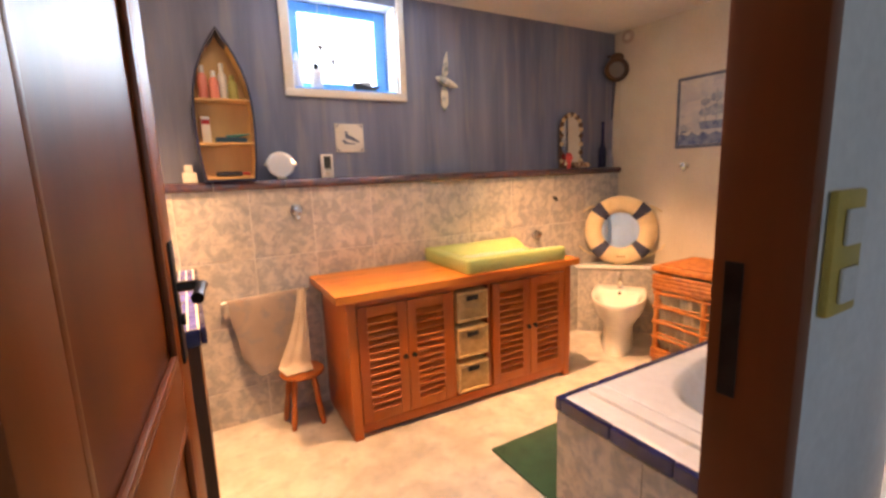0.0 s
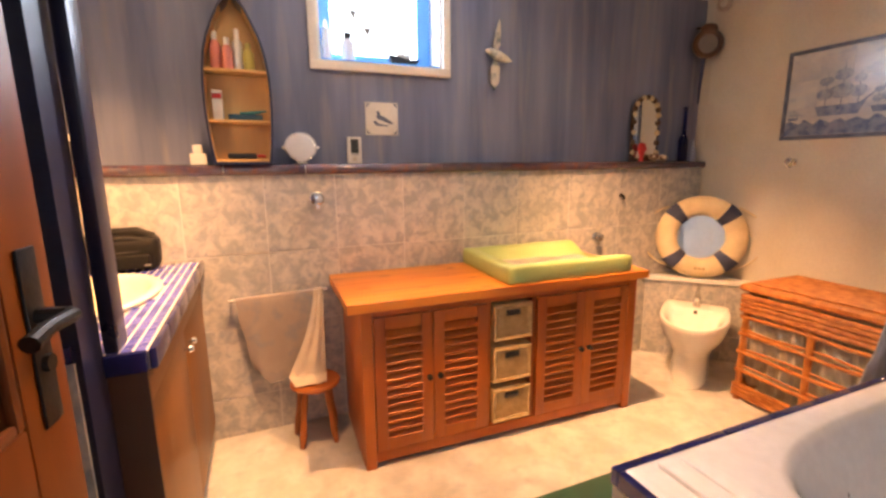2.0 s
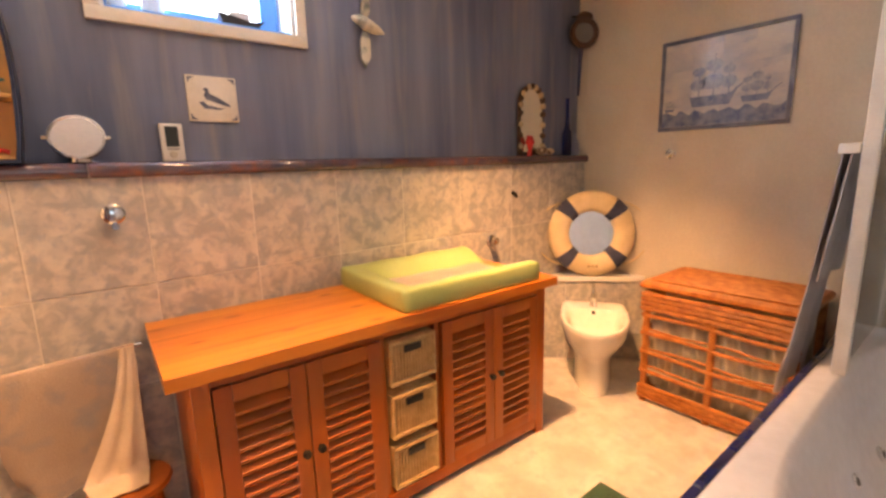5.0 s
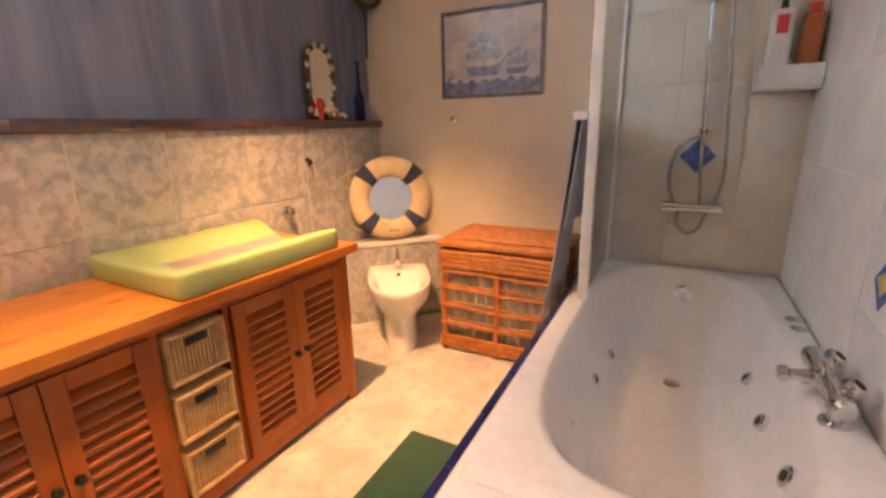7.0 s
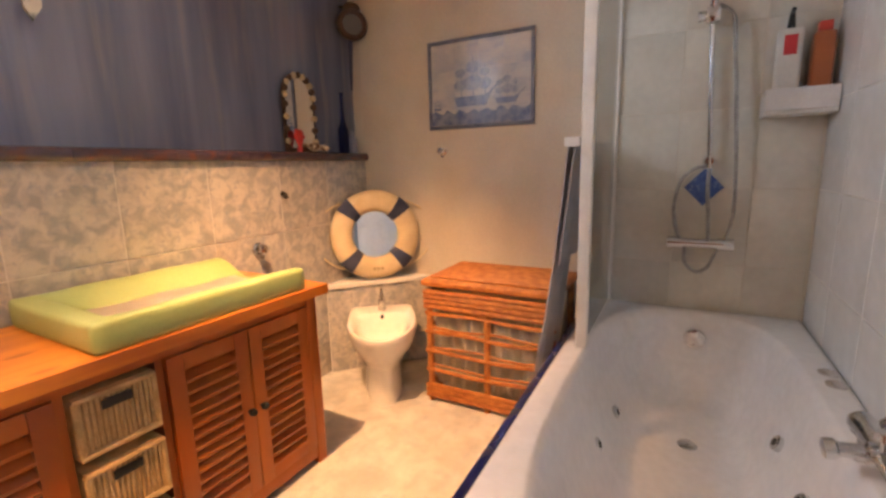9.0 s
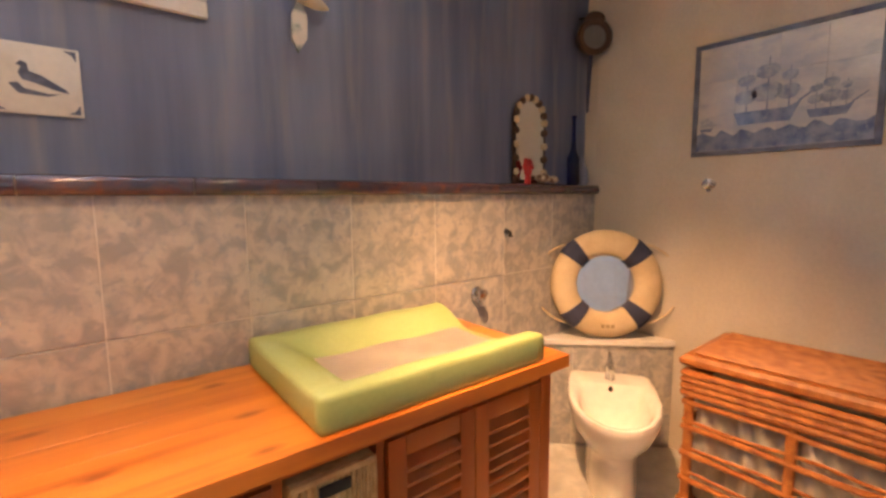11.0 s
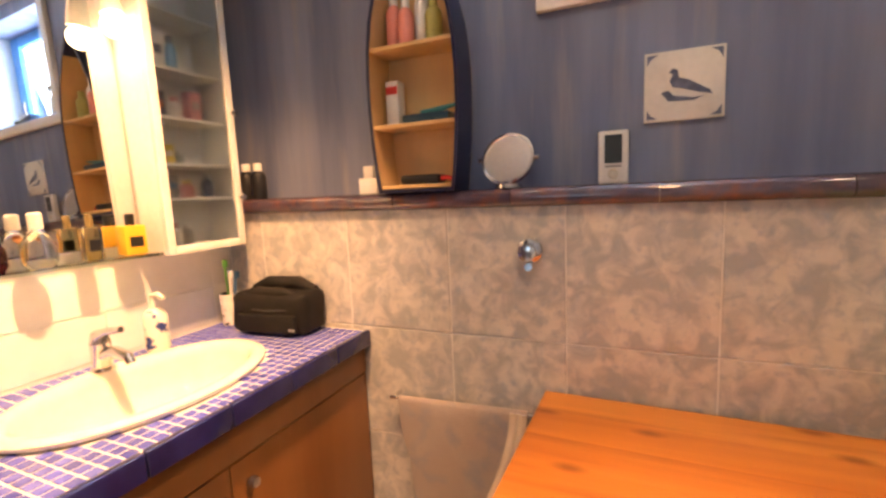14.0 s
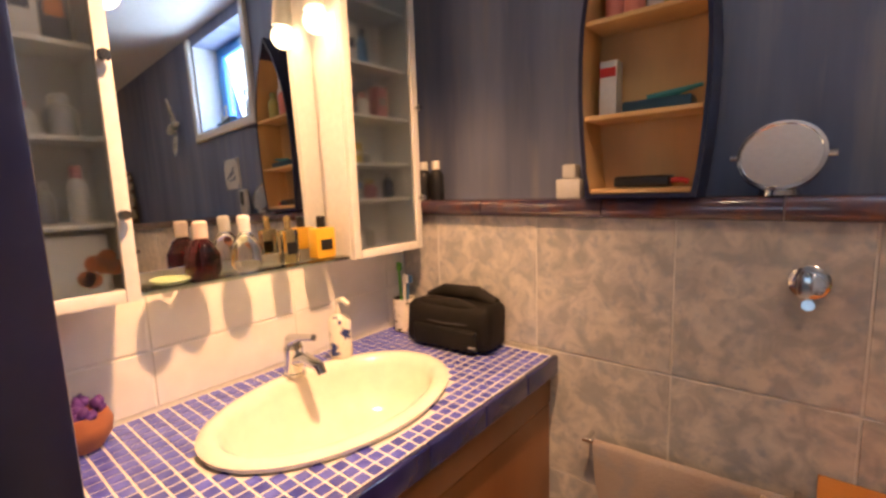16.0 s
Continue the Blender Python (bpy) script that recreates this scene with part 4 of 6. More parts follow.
def life_ring():
    place = Matrix.Translation((3.360, 2.815, 0.780)) @ pose(0, 0, 0, 0, 0, -45) @ pose(0, 0, 0, -6, 0, 0)
    r = thing("life_ring_mirror", (3.36, 2.81, 0.523), "cream lifebuoy with navy bands framing a round mirror", "mirror")
    R, a = 0.193, 0.061

    def sector(t0, t1, extra, n=14):
        loops = []
        for i in range(n + 1):
            t = t0 + (t1 - t0) * i / n
            loop = []
            for k in range(14):
                f = 2 * math.pi * k / 14
                rad = R + (a + extra) * math.cos(f)
                loop.append(place @ Vector((rad * math.cos(t), (a * 0.72 + extra) * math.sin(f), rad * math.sin(t))))
            loops.append(loop)
        return loops

    full = sector(0, 2 * math.pi, 0, 56)
    bm = rings(full, (False, False))
    bmesh.ops.remove_doubles(bm, verts=bm.verts, dist=1e-5)
    part("ring", bm, CANVAS, r, sharp=80)
    for k in range(4):
        t = math.pi / 4 + k * math.pi / 2
        part("band", rings(sector(t - 0.17, t + 0.17, 0.004)), NAVY_CLOTH, r, "navy cloth band", sharp=60)
        sag = []
        for i in range(17):
            u = i / 16
            ang = t + u * math.pi / 2
            rad = R + a + 0.006 + (0.075 if k in (1, 3) else 0.012) * math.sin(math.pi * u)
            sag.append(place @ Vector((rad * math.cos(ang), -0.01, rad * math.sin(ang))))
        if k in (1, 3):
            part("rope", tube(sag, 0.005, 8), CANVAS, r, "thin grab rope")
    bm = rings([[place @ Vector((s * math.cos(2 * math.pi * k / 40), y, s * math.sin(2 * math.pi * k / 40))) for k in range(40)] for s, y in ((0.155, 0.012), (0.155, 0.006))])
    part("mirror_glass", bm, MIRROR, r, "round mirror glass")
    # faint lettering, as plain bars
    bm = bmesh.new()
    for k in range(3):
        prism([(-0.03 + k * 0.022, -0.008), (-0.014 + k * 0.022, -0.008), (-0.014 + k * 0.022, 0.008), (-0.03 + k * 0.022, 0.008)], 0.002, place @ Matrix.Translation((0, -0.0445, -R)), bm)
    part("lettering", bm, plain("faded_ink", (0.42, 0.32, 0.18), 0.8), r)


life_ring()


def hamper():
    x0, x1, y0, y1, H = 3.095, 3.49, 1.71, 2.345, 0.635
    h = thing("rattan_hamper", ((x0 + x1) / 2, (y0 + y1) / 2, 0), "orange-brown rattan laundry hamper with a linen lining", "laundry hamper")
    rng = random.Random(4)
    for x, y in ((x0 + 0.018, y0 + 0.018), (x0 + 0.018, y1 - 0.018), (x1 - 0.018, y0 + 0.018), (x1 - 0.018, y1 - 0.018), (x0 + 0.018, (y0 + y1) / 2)):
        part("post", tube([(x, y, 0.0), (x, y, 0.3), (x, y, H - 0.06)], [0.017, 0.016, 0.017], 10), RATTAN, h)
    for z in (0.03, 0.055, 0.08):
        part("base_band", tube([(x0 + 0.006, y0, z), (x0 + 0.004, (y0 + y1) / 2, z + 0.003), (x0 + 0.006, y1, z)], 0.0135, 8), RATTAN, h)
        part("base_band", tube([(x0, y1 - 0.006, z), (x1, y1 - 0.006, z)], 0.0135, 8), RATTAN, h)
    for i in range(4):
        z = 0.165 + i * 0.098
        wob = rng.uniform(-0.006, 0.006)
        ys = [y0 + (y1 - y0) * k / 8 for k in range(9)]
        part("bar", tube([(x0 + 0.008 + 0.004 * math.sin(k * 1.3 + i), y, z + wob + 0.005 * math.sin(k * 0.9 + i)) for k, y in enumerate(ys)], 0.0105, 8), RATTAN, h)
        part("bar", tube([(x0, y1 - 0.008, z), (x1, y1 - 0.008, z + 0.003)], 0.0105, 8), RATTAN, h)
        part("thin_bar", tube([(x0 + 0.012 + 0.004 * math.sin(k * 1.7 + i), y, z + wob + 0.024 + 0.006 * math.sin(k * 1.1 + i * 2)) for k, y in enumerate(ys)], 0.0062, 7), RATTAN, h)
        part("thin_bar", tube([(x0, y1 - 0.012, z + 0.024), (x1, y1 - 0.012, z + 0.026)], 0.0062, 7), RATTAN, h)
    for i in range(4):
        z = H - 0.145 + i * 0.024
        part("woven_band", tube([(x0 + 0.002, y0, z), (x0 + 0.0, (y0 + y1) / 2, z + 0.004), (x0 + 0.002, y1, z)], 0.0128, 8), RATTAN, h)
        part("woven_band", tube([(x0, y1 - 0.002, z), (x1, y1 - 0.002, z)], 0.0128, 8), RATTAN, h)
    bm = bmesh.new()
    loops = []
    for gx, gy, z in ((0.0, 0.0, H - 0.045), (-0.012, -0.012, H - 0.035), (-0.012, -0.012, H - 0.018), (0.0, 0.0, H - 0.006), (0.05, 0.06, H + 0.002)):
        loops.append([(x0 + gx, y0 + gy, z), (x1 - gx - 0.0, y0 + gy, z), (x1 - gx, y1 - gy, z), (x0 + gx, y1 - gy, z)])
    lid = part("lid", rings(loops, bm=bm), RATTAN, h, "woven rattan lid", sharp=20)
    bm = bmesh.new()
    for i in range(22):
        x = x0 + 0.02 + i * 0.0165
        tube([(x, y0 + 0.03, H + 0.0015), (x, y1 - 0.03, H + 0.0015)], 0.006, 6, bm)
    part("lid_weave", bm, RATTAN, lid)
    bm = bmesh.new()
    nx = 60
    for axis in range(2):
        rows = []
        for k in range(13):
            z = 0.09 + (H - 0.20) * k / 12
            row = []
            for i in range(nx + 1):
                u = i / nx
                w = 0.010 * math.sin(u * 58 + 2 * math.sin(k * 0.4)) + 0.006 * math.sin(u * 23 + k * 0.3)
                belly = 0.016 * math.sin(math.pi * k / 12)
                if axis == 0:
                    row.append(bm.verts.new((x0 + 0.046 + w - belly, y0 + 0.035 + u * (y1 - y0 - 0.07), z)))
                else:
                    row.append(bm.verts.new((x0 + 0.05 + u * (x1 - x0 - 0.09), y1 - 0.045 + w * 0.6 + belly * 0.5, z)))
            rows.append(row)
        for a, b in zip(rows, rows[1:]):
            for i in range(nx):
                bm.faces.new((a[i], a[i + 1], b[i + 1], b[i]))
    bmesh.ops.solidify(bm, geom=bm.faces[:], thickness=0.003)
    part("lining", bm, LINEN, h, "gathered cream linen lining", sharp=80)
    part("liner_box", block(x0 + 0.075, x1 - 0.03, y0 + 0.03, y1 - 0.075, 0.02, H - 0.06, 0.01), LINEN, h)


hamper()

# ---- tile mural of sailing ships ----
MURAL = surface("delft_sky_tile", (0.46, 0.48, 0.54), (0.62, 0.61, 0.60), 5, 0.16, 0.03, 60, stretch=(1, 1, 2.2), c3=(0.34, 0.38, 0.50), mix3=(0.55, 0.8), warp=0.6)
DELFT = surface("delft_blue_glaze", (0.10, 0.14, 0.28), (0.26, 0.31, 0.44), 24, 0.18, 0.05, 80, c3=(0.40, 0.43, 0.50), mix3=(0.6, 0.8))
SAIL = surface("pale_delft_glaze", (0.20, 0.25, 0.38), (0.42, 0.45, 0.52), 30, 0.18, 0.05, 80, c3=(0.48, 0.50, 0.55), mix3=(0.5, 0.75))
BORDER = surface("blue_grey_border", (0.10, 0.12, 0.19), (0.18, 0.20, 0.28), 20, 0.2, 0.04, 80)
mural = thing("tile_mural", (XR - 0.005, 2.242, 1.35), "blue and white tile mural of sailing ships, framed", "tile mural")
MY0, MY1, MZ0, MZ1 = 1.945, 2.542, 1.352, 1.81
for i in range(4):
    for j in range(3):
        w, hh = (MY1 - MY0 - 0.04) / 4, (MZ1 - MZ0 - 0.04) / 3
        y0, z0 = MY0 + 0.02 + i * w, MZ0 + 0.02 + j * hh
        part("tile", block(XR - 0.008, XR - 0.001, y0 + 0.0002, y0 + w - 0.0002, z0 + 0.0002, z0 + hh - 0.0002, 0.0006, 1), MURAL, mural)
for a, b, c, d in ((MY0, MY1, MZ0, MZ0 + 0.0195), (MY0, MY1, MZ1 - 0.0195, MZ1), (MY0, MY0 + 0.0195, MZ0 + 0.02, MZ1 - 0.02), (MY1 - 0.0195, MY1, MZ0 + 0.02, MZ1 - 0.02)):
    part("border", block(XR - 0.011, XR - 0.001, a, b, c, d, 0.002), BORDER, mural, "dark blue-grey border")
to_wall = lambda y, z: Matrix.Translation((XR - 0.0088, y, z)) @ pose(0, 0, 0, 0, 0, -90)
rng = random.Random(7)
sea = [(-0.278, -0.05)] + [(-0.278 + 0.556 * k / 24, 0.02 + 0.012 * math.sin(k * 1.9) + rng.uniform(-0.006, 0.006)) for k in range(25)] + [(0.278, -0.05)]
part("painted_sea", prism(sea, 0.0006, to_wall((MY0 + MY1) / 2, MZ0 + 0.071)), DELFT, mural)


def painted_ship(y, z, s):
    bm = bmesh.new()
    m = to_wall(y, z) @ Matrix.Translation((0, -0.0006, 0)) @ Matrix.Diagonal((s, 1, s, 1))
    prism([(-0.09, 0.0), (-0.075, -0.04), (0.06, -0.04), (0.085, 0.015), (0.05, 0.0)], 0.0004, m, bm)
    ship = part("painted_ship", bm, DELFT, mural)
    for x, w, z0, z1 in ((-0.055, 0.03, 0.02, 0.07), (-0.055, 0.024, 0.075, 0.115), (0.0, 0.038, 0.02, 0.085), (0.0, 0.03, 0.09, 0.14), (0.055, 0.026, 0.02, 0.07), (0.055, 0.02, 0.075, 0.11)):
        part("painted_sail", prism([(x + w * (0.95 + 0.25 * math.sin(a * 0.35)) * math.cos(2 * math.pi * a / 12) * (1.0 if a < 7 else 1.08), (z0 + z1) / 2 + 0.54 * (z1 - z0) * math.sin(2 * math.pi * a / 12) * (0.9 + 0.1 * math.cos(a))) for a in range(12)], 0.0004, m), SAIL, ship)
    for x, z1 in ((-0.055, 0.125), (0.0, 0.16), (0.055, 0.12)):
        part("painted_mast", prism([(x - 0.002, 0), (x + 0.002, 0), (x + 0.001, z1), (x - 0.001, z1)], 0.0003, m), DELFT, ship)
    part("painted_bowsprit", prism([(0.08, 0.01), (0.13, 0.05), (0.128, 0.054), (0.075, 0.014)], 0.0004, m), DELFT, ship)


painted_ship(2.275, 1.515, 1.25)
painted_ship(2.085, 1.495, 0.75)
painted_ship(2.485, 1.465, 0.3)


# ---- small fittings on the walls ----
def robe_hook(x, y, z, turn, label, r=0.031):
    k = thing("wall_hook", (x, y, z), label, "wall hook", "chrome wall hooks", turn=turn)
    part("rosette", tube([(x, y - 0.001, z), (x, y - 0.008, z), (x, y - 0.014, z)], [r, r, r * 0.7], 20), CHROME, k)
    part("knob", tube([(x, y - 0.014, z), (x, y - 0.03, z), (x, y - 0.034, z), (x, y - 0.045, z), (x, y - 0.048, z)], [0.010, 0.010, 0.022, 0.022, 0.012], 16), CHROME, k)
    part("peg", tube([(x, y - 0.010, z - r * 0.8), (x, y - 0.022, z - r * 1.25), (x, y - 0.03, z - r * 1.2)], [0.008, 0.008, 0.010], 10), CHROME, k)


robe_hook(1.083, TW - 0.006, 1.09, 0, "round chrome robe hook on the tiled wall")
robe_hook(2.70, TW - 0.006, 0.80, 0, "chrome hook low on the tiled wall above the mat", 0.03)
robe_hook(XR, 2.457, 1.235, -90, "small chrome robe hook under the mural", 0.02)
k = thing("wall_hook", (2.875, TW - 0.006, 1.03), "small dark hook on the tiled wall", "wall hook")
part("peg", tube([(2.875, TW - 0.007, 1.045), (2.875, TW - 0.03, 1.04), (2.875, TW - 0.034, 1.02)], [0.012, 0.008, 0.010], 10), DARK_METAL, k)

vent = thing("wall_vent", (XR - 0.005, 2.98, 2.13), "small round plastic vent near the ceiling", "vent")
m = Matrix.Translation((XR - 0.001, 2.955, 2.185)) @ pose(0, 0, 0, 0, -90, 0)
part("vent_ring", rings([[m @ Vector(p) for p in circle((0, 0), r, 24, z)] for r, z in ((0.048, 0), (0.048, 0.012), (0.036, 0.016), (0.030, 0.008))], (True, True)), surface("pink_beige_plastic", (0.45, 0.35, 0.27), (0.52, 0.42, 0.33), 6, 0.5, 0.05, 80), vent)
part("vent_disc", rings([[m @ Vector(p) for p in circle((0, 0), r, 20, z)] for r, z in ((0.02, 0.008), (0.022, 0.014), (0.014, 0.019))]), CREAM, vent)

# ship's instrument hung in the corner on a dark cord
gauge = thing("hanging_porthole", (3.46, 2.97, 1.70), "dark brown round porthole ornament hung in the corner", "ornament")
m = Matrix.Translation((3.478, 2.99, 1.955)) @ pose(0, 0, 0, 0, 0, -35) @ pose(0, 0, 0, 90, 0, 0)
BROWN = surface("dark_brown_wood", (0.05, 0.022, 0.010), (0.09, 0.045, 0.02), 10, 0.4, 0.1, 60)
part("rim", rings([[m @ Vector(p) for p in circle((0, 0), r, 30, z)] for r, z in ((0.082, -0.02), (0.086, 0.0), (0.086, 0.018), (0.078, 0.028), (0.060, 0.024), (0.056, 0.012))], (True, True)), BROWN, gauge)
part("face", rings([[m @ Vector(p) for p in circle((0, 0), r, 26, z)] for r, z in ((0.055, 0.0125), (0.055, 0.015), (0.03, 0.017))]), plain("grey_dial", (0.17, 0.16, 0.15), 0.3), gauge)
part("hood", rings([[m @ Vector(p) for p in circle((0, 0.085), r, 18, z, ry)] for r, ry, z in ((0.045, 0.03, -0.02), (0.048, 0.032, 0.015), (0.036, 0.022, 0.022))]), BROWN, gauge)
part("cord", tube([(3.468, 3.0, 1.87), (3.462, 3.0, 1.78), (3.458, 3.0, 1.70), (3.456, 3.0, 1.60)], [0.014, 0.011, 0.009, 0.006], 8), NAVY_CLOTH, gauge)
part("nail", tube([(3.48, 3.03, 2.06), (3.48, BW - 0.001, 2.065)], 0.006, 8), DARK_METAL, gauge)


# wooden gull hung on the wall: one plain mesh
bm = tube([(1.965, 3.045, 1.808), (1.99, 3.035, 1.80), (2.03, 3.03, 1.782), (2.075, 3.03, 1.768), (2.11, 3.035, 1.762)], [0.006, 0.020, 0.026, 0.018, 0.004], 12)
wing = [(0.0, 0.0), (0.018, 0.05), (0.012, 0.11), (0.0, 0.165), (-0.016, 0.11), (-0.022, 0.04)]
prism(wing, 0.010, Matrix.Translation((2.028, 3.045, 1.79)) @ pose(0, 0, 0, 12, 0, 0), bm)
low = [(0.0, 0.0), (0.020, -0.05), (0.012, -0.12), (-0.018, -0.165), (-0.034, -0.13), (-0.026, -0.05)]
prism(low, 0.010, Matrix.Translation((2.02, 3.04, 1.775)) @ pose(0, 0, 0, -10, 0, 0), bm)
solid("wooden_gull", bm, surface("weathered_gull_paint", (0.10, 0.16, 0.17), (0.58, 0.53, 0.45), 11, 0.6, 0.15, 60, contrast=(0.44, 0.56)), "painted wooden seagull hung on the blue wall", "ornament")

# gull tile
gt = thing("gull_tile", (1.416, BW - 0.009, 1.38), "cream faience tile with a blue bird drawing", "decor tile")
part("tile_plate", block(1.337, 1.497, BW - 0.010, BW - 0.001, 1.380, 1.532, 0.002), surface("cream_faience", (0.66, 0.60, 0.52), (0.74, 0.69, 0.61), 8, 0.2, 0.03, 60), gt)
INK = surface("blue_grey_ink", (0.08, 0.09, 0.14), (0.16, 0.17, 0.24), 40, 0.3, 0.02, 90)
bm = bmesh.new()
m = Matrix.Translation((1.417, BW - 0.0112, 1.455))
prism([(-0.03, 0.03), (-0.022, 0.038), (-0.012, 0.034), (-0.010, 0.018), (0.012, 0.010), (0.052, -0.016), (0.056, -0.024), (0.03, -0.018), (-0.004, -0.006), (-0.022, -0.002), (-0.028, 0.012), (-0.022, 0.026)], 0.001, m, bm)
prism([(-0.045, -0.012), (-0.03, -0.008), (-0.02, -0.02), (0.02, -0.028), (0.04, -0.026), (0.02, -0.034), (-0.03, -0.032)], 0.001, m, bm)
part("bird_drawing", bm, INK, gt)
for sx in (-1, 1):
    for sz in (-1, 1):
        part("corner_mark", prism([(0, 0), (-0.022 * sx, 0.0), (-0.008 * sx, -0.008 * sz), (0, -0.022 * sz)][::1 if sx * sz > 0 else -1], 0.001, Matrix.Translation((1.417 + sx * 0.074, BW - 0.0112, 1.456 + sz * 0.070))), INK, gt)


# ---- things on the ledge ----
LEDGE = 1.2462


def boat_shelf():
    cx, y0, y1 = 0.792, 2.962, 3.072
    b = thing("boat_shelf", (cx, (y0 + y1) / 2, LEDGE), "boat-shaped pine shelf with a navy hull, standing on the ledge", "shelf")
    shape = [(0.0, 0.110), (0.06, 0.118), (0.14, 0.125), (0.22, 0.129), (0.30, 0.129), (0.37, 0.125), (0.44, 0.115), (0.50, 0.099), (0.56, 0.074), (0.61, 0.050), (0.65, 0.026), (0.685, 0.002)]

    def half(z):
        for (a, w), (c, v) in zip(shape, shape[1:]):
            if a <= z <= c:
                return w + (v - w) * (z - a) / (c - a)
        return 0.0

    outer = [(-w, z) for z, w in shape] + [(w, z) for z, w in shape[::-1]]
    inner = [(-max(w - 0.009, 0.0), max(z, 0.009) - (0.012 if w < 0.03 else 0)) for z, w in shape] + [(max(w - 0.009, 0.0), max(z, 0.009) - (0.012 if w < 0.03 else 0)) for z, w in shape[::-1]]
    bm = bmesh.new()
    rows = [[bm.verts.new((cx + x, y, LEDGE + z)) for x, z in line] for line, y in ((outer, y0), (inner, y0), (inner, y1 - 0.006), (outer, y1 - 0.006))]
    n = len(outer)
    for a in range(4):
        for i in range(n):
            j = (i + 1) % n
            bm.faces.new((rows[a][i], rows[a][j], rows[(a + 1) % 4][j], rows[(a + 1) % 4][i]))
    bmesh.ops.recalc_face_normals(bm, faces=bm.faces)
    part("hull", bm, NAVY, b, "navy painted hull sides")
    part("back_panel", prism([(x * 0.99, z) for x, z in outer], 0.005, Matrix.Translation((cx, y1 - 0.0055, LEDGE))), PALE_WOOD, b)
    lin = [(-max(w - 0.0095, 0.001), max(z, 0.0095)) for z, w in shape[:-1]]
    bm = bmesh.new()
    for s in (-1, 1):
        for (xa, za), (xb, zb) in zip(lin, lin[1:]):
            v = [bm.verts.new((cx + s * x, y, LEDGE + z)) for x, y, z in ((-xa, y0 + 0.002, za), (-xb, y0 + 0.002, zb), (-xb, y1 - 0.006, zb), (-xa, y1 - 0.006, za))]
            bm.faces.new(v)
    part("inner_lining", bm, PALE_WOOD, b)
    for z in (0.009, 0.168, 0.366):
        w = half(z) - 0.011
        part("shelf_board", block(cx - w, cx + w, y0 + 0.003, y1 - 0.0065, LEDGE + z + 0.001, LEDGE + z + 0.011, 0.002), PALE_WOOD, b)
    return cx, y0


bx, by = boat_shelf()
PINK, GREENISH, BLUE_DARK, RED = plain("pink_plastic", (0.72, 0.25, 0.20), 0.4), plain("olive_plastic", (0.38, 0.36, 0.10), 0.4), plain("petrol_plastic", (0.02, 0.06, 0.10), 0.3), plain("red_plastic", (0.55, 0.03, 0.03), 0.4)


def bottle(x, y, z, r, h, material, label, cap=WHITE_PLASTIC, neck=0.45, category="bottle", group=""):
    b = thing("bottle", (x, y, z), label, category, group)
    part("bottle_body", lathe(x, y, z, [(r * 0.9, 0), (r, 0.006), (r, h * 0.62), (r * 0.85, h * 0.70), (r * neck, h * 0.78)], 16), material, b)
    part("cap", lathe(x, y, z + h * 0.781, [(r * neck * 1.15, 0), (r * neck * 1.15, h * 0.19), (r * neck, h * 0.22)], 14), cap, b)
    return b


bottle(bx - 0.072, 3.03, LEDGE + 0.378, 0.022, 0.150, PINK, "pink plastic bottle in the boat shelf")
bottle(bx - 0.027, 3.01, LEDGE + 0.378, 0.021, 0.125, PINK, "short pink bottle in the boat shelf")
bottle(bx + 0.012, 3.03, LEDGE + 0.378, 0.020, 0.165, WHITE_PLASTIC, "slim white bottle in the boat shelf")
bottle(bx + 0.052, 3.01, LEDGE + 0.378, 0.022, 0.110, GREENISH, "olive green bottle in the boat shelf", GREENISH)
tb = thing("carton", (bx - 0.075, 3.03, LEDGE + 0.180), "white and red toothpaste carton", "carton")
part("box", block(bx - 0.10, bx - 0.062, 3.01, 3.05, LEDGE + 0.1805, LEDGE + 0.30, 0.003), WHITE_PLASTIC, tb)
part("red_print", block(bx - 0.0985, bx - 0.0635, 3.0085, 3.0095, LEDGE + 0.265, LEDGE + 0.285), RED, tb)
ds = thing("soap_dish", (bx + 0.025, 3.02, LEDGE + 0.18), "dark petrol-blue dish on the middle board", "dish")
part("dish", block(bx - 0.045, bx + 0.090, 2.992, 3.05, LEDGE + 0.1805, LEDGE + 0.204, 0.006, 3), BLUE_DARK, ds)
part("brush", tube([(bx + 0.0, 3.02, LEDGE + 0.210), (bx + 0.05, 3.02, LEDGE + 0.213), (bx + 0.105, 3.02, LEDGE + 0.222)], [0.006, 0.008, 0.004], 10), plain("teal_plastic", (0.05, 0.25, 0.25), 0.4), ds)
sv = thing("shaver_case", (bx + 0.0, 3.02, LEDGE + 0.021), "black shaver case at the bottom of the boat shelf", "case")
part("case", block(bx - 0.060, bx + 0.055, 2.992, 3.05, LEDGE + 0.0215, LEDGE + 0.046, 0.010, 3), BLACK_PLASTIC, sv)
part("strap", tube([(bx + 0.055, 3.01, LEDGE + 0.034), (bx + 0.075, 3.01, LEDGE + 0.035), (bx + 0.088, 3.01, LEDGE + 0.030)], 0.006, 8), RED, sv)

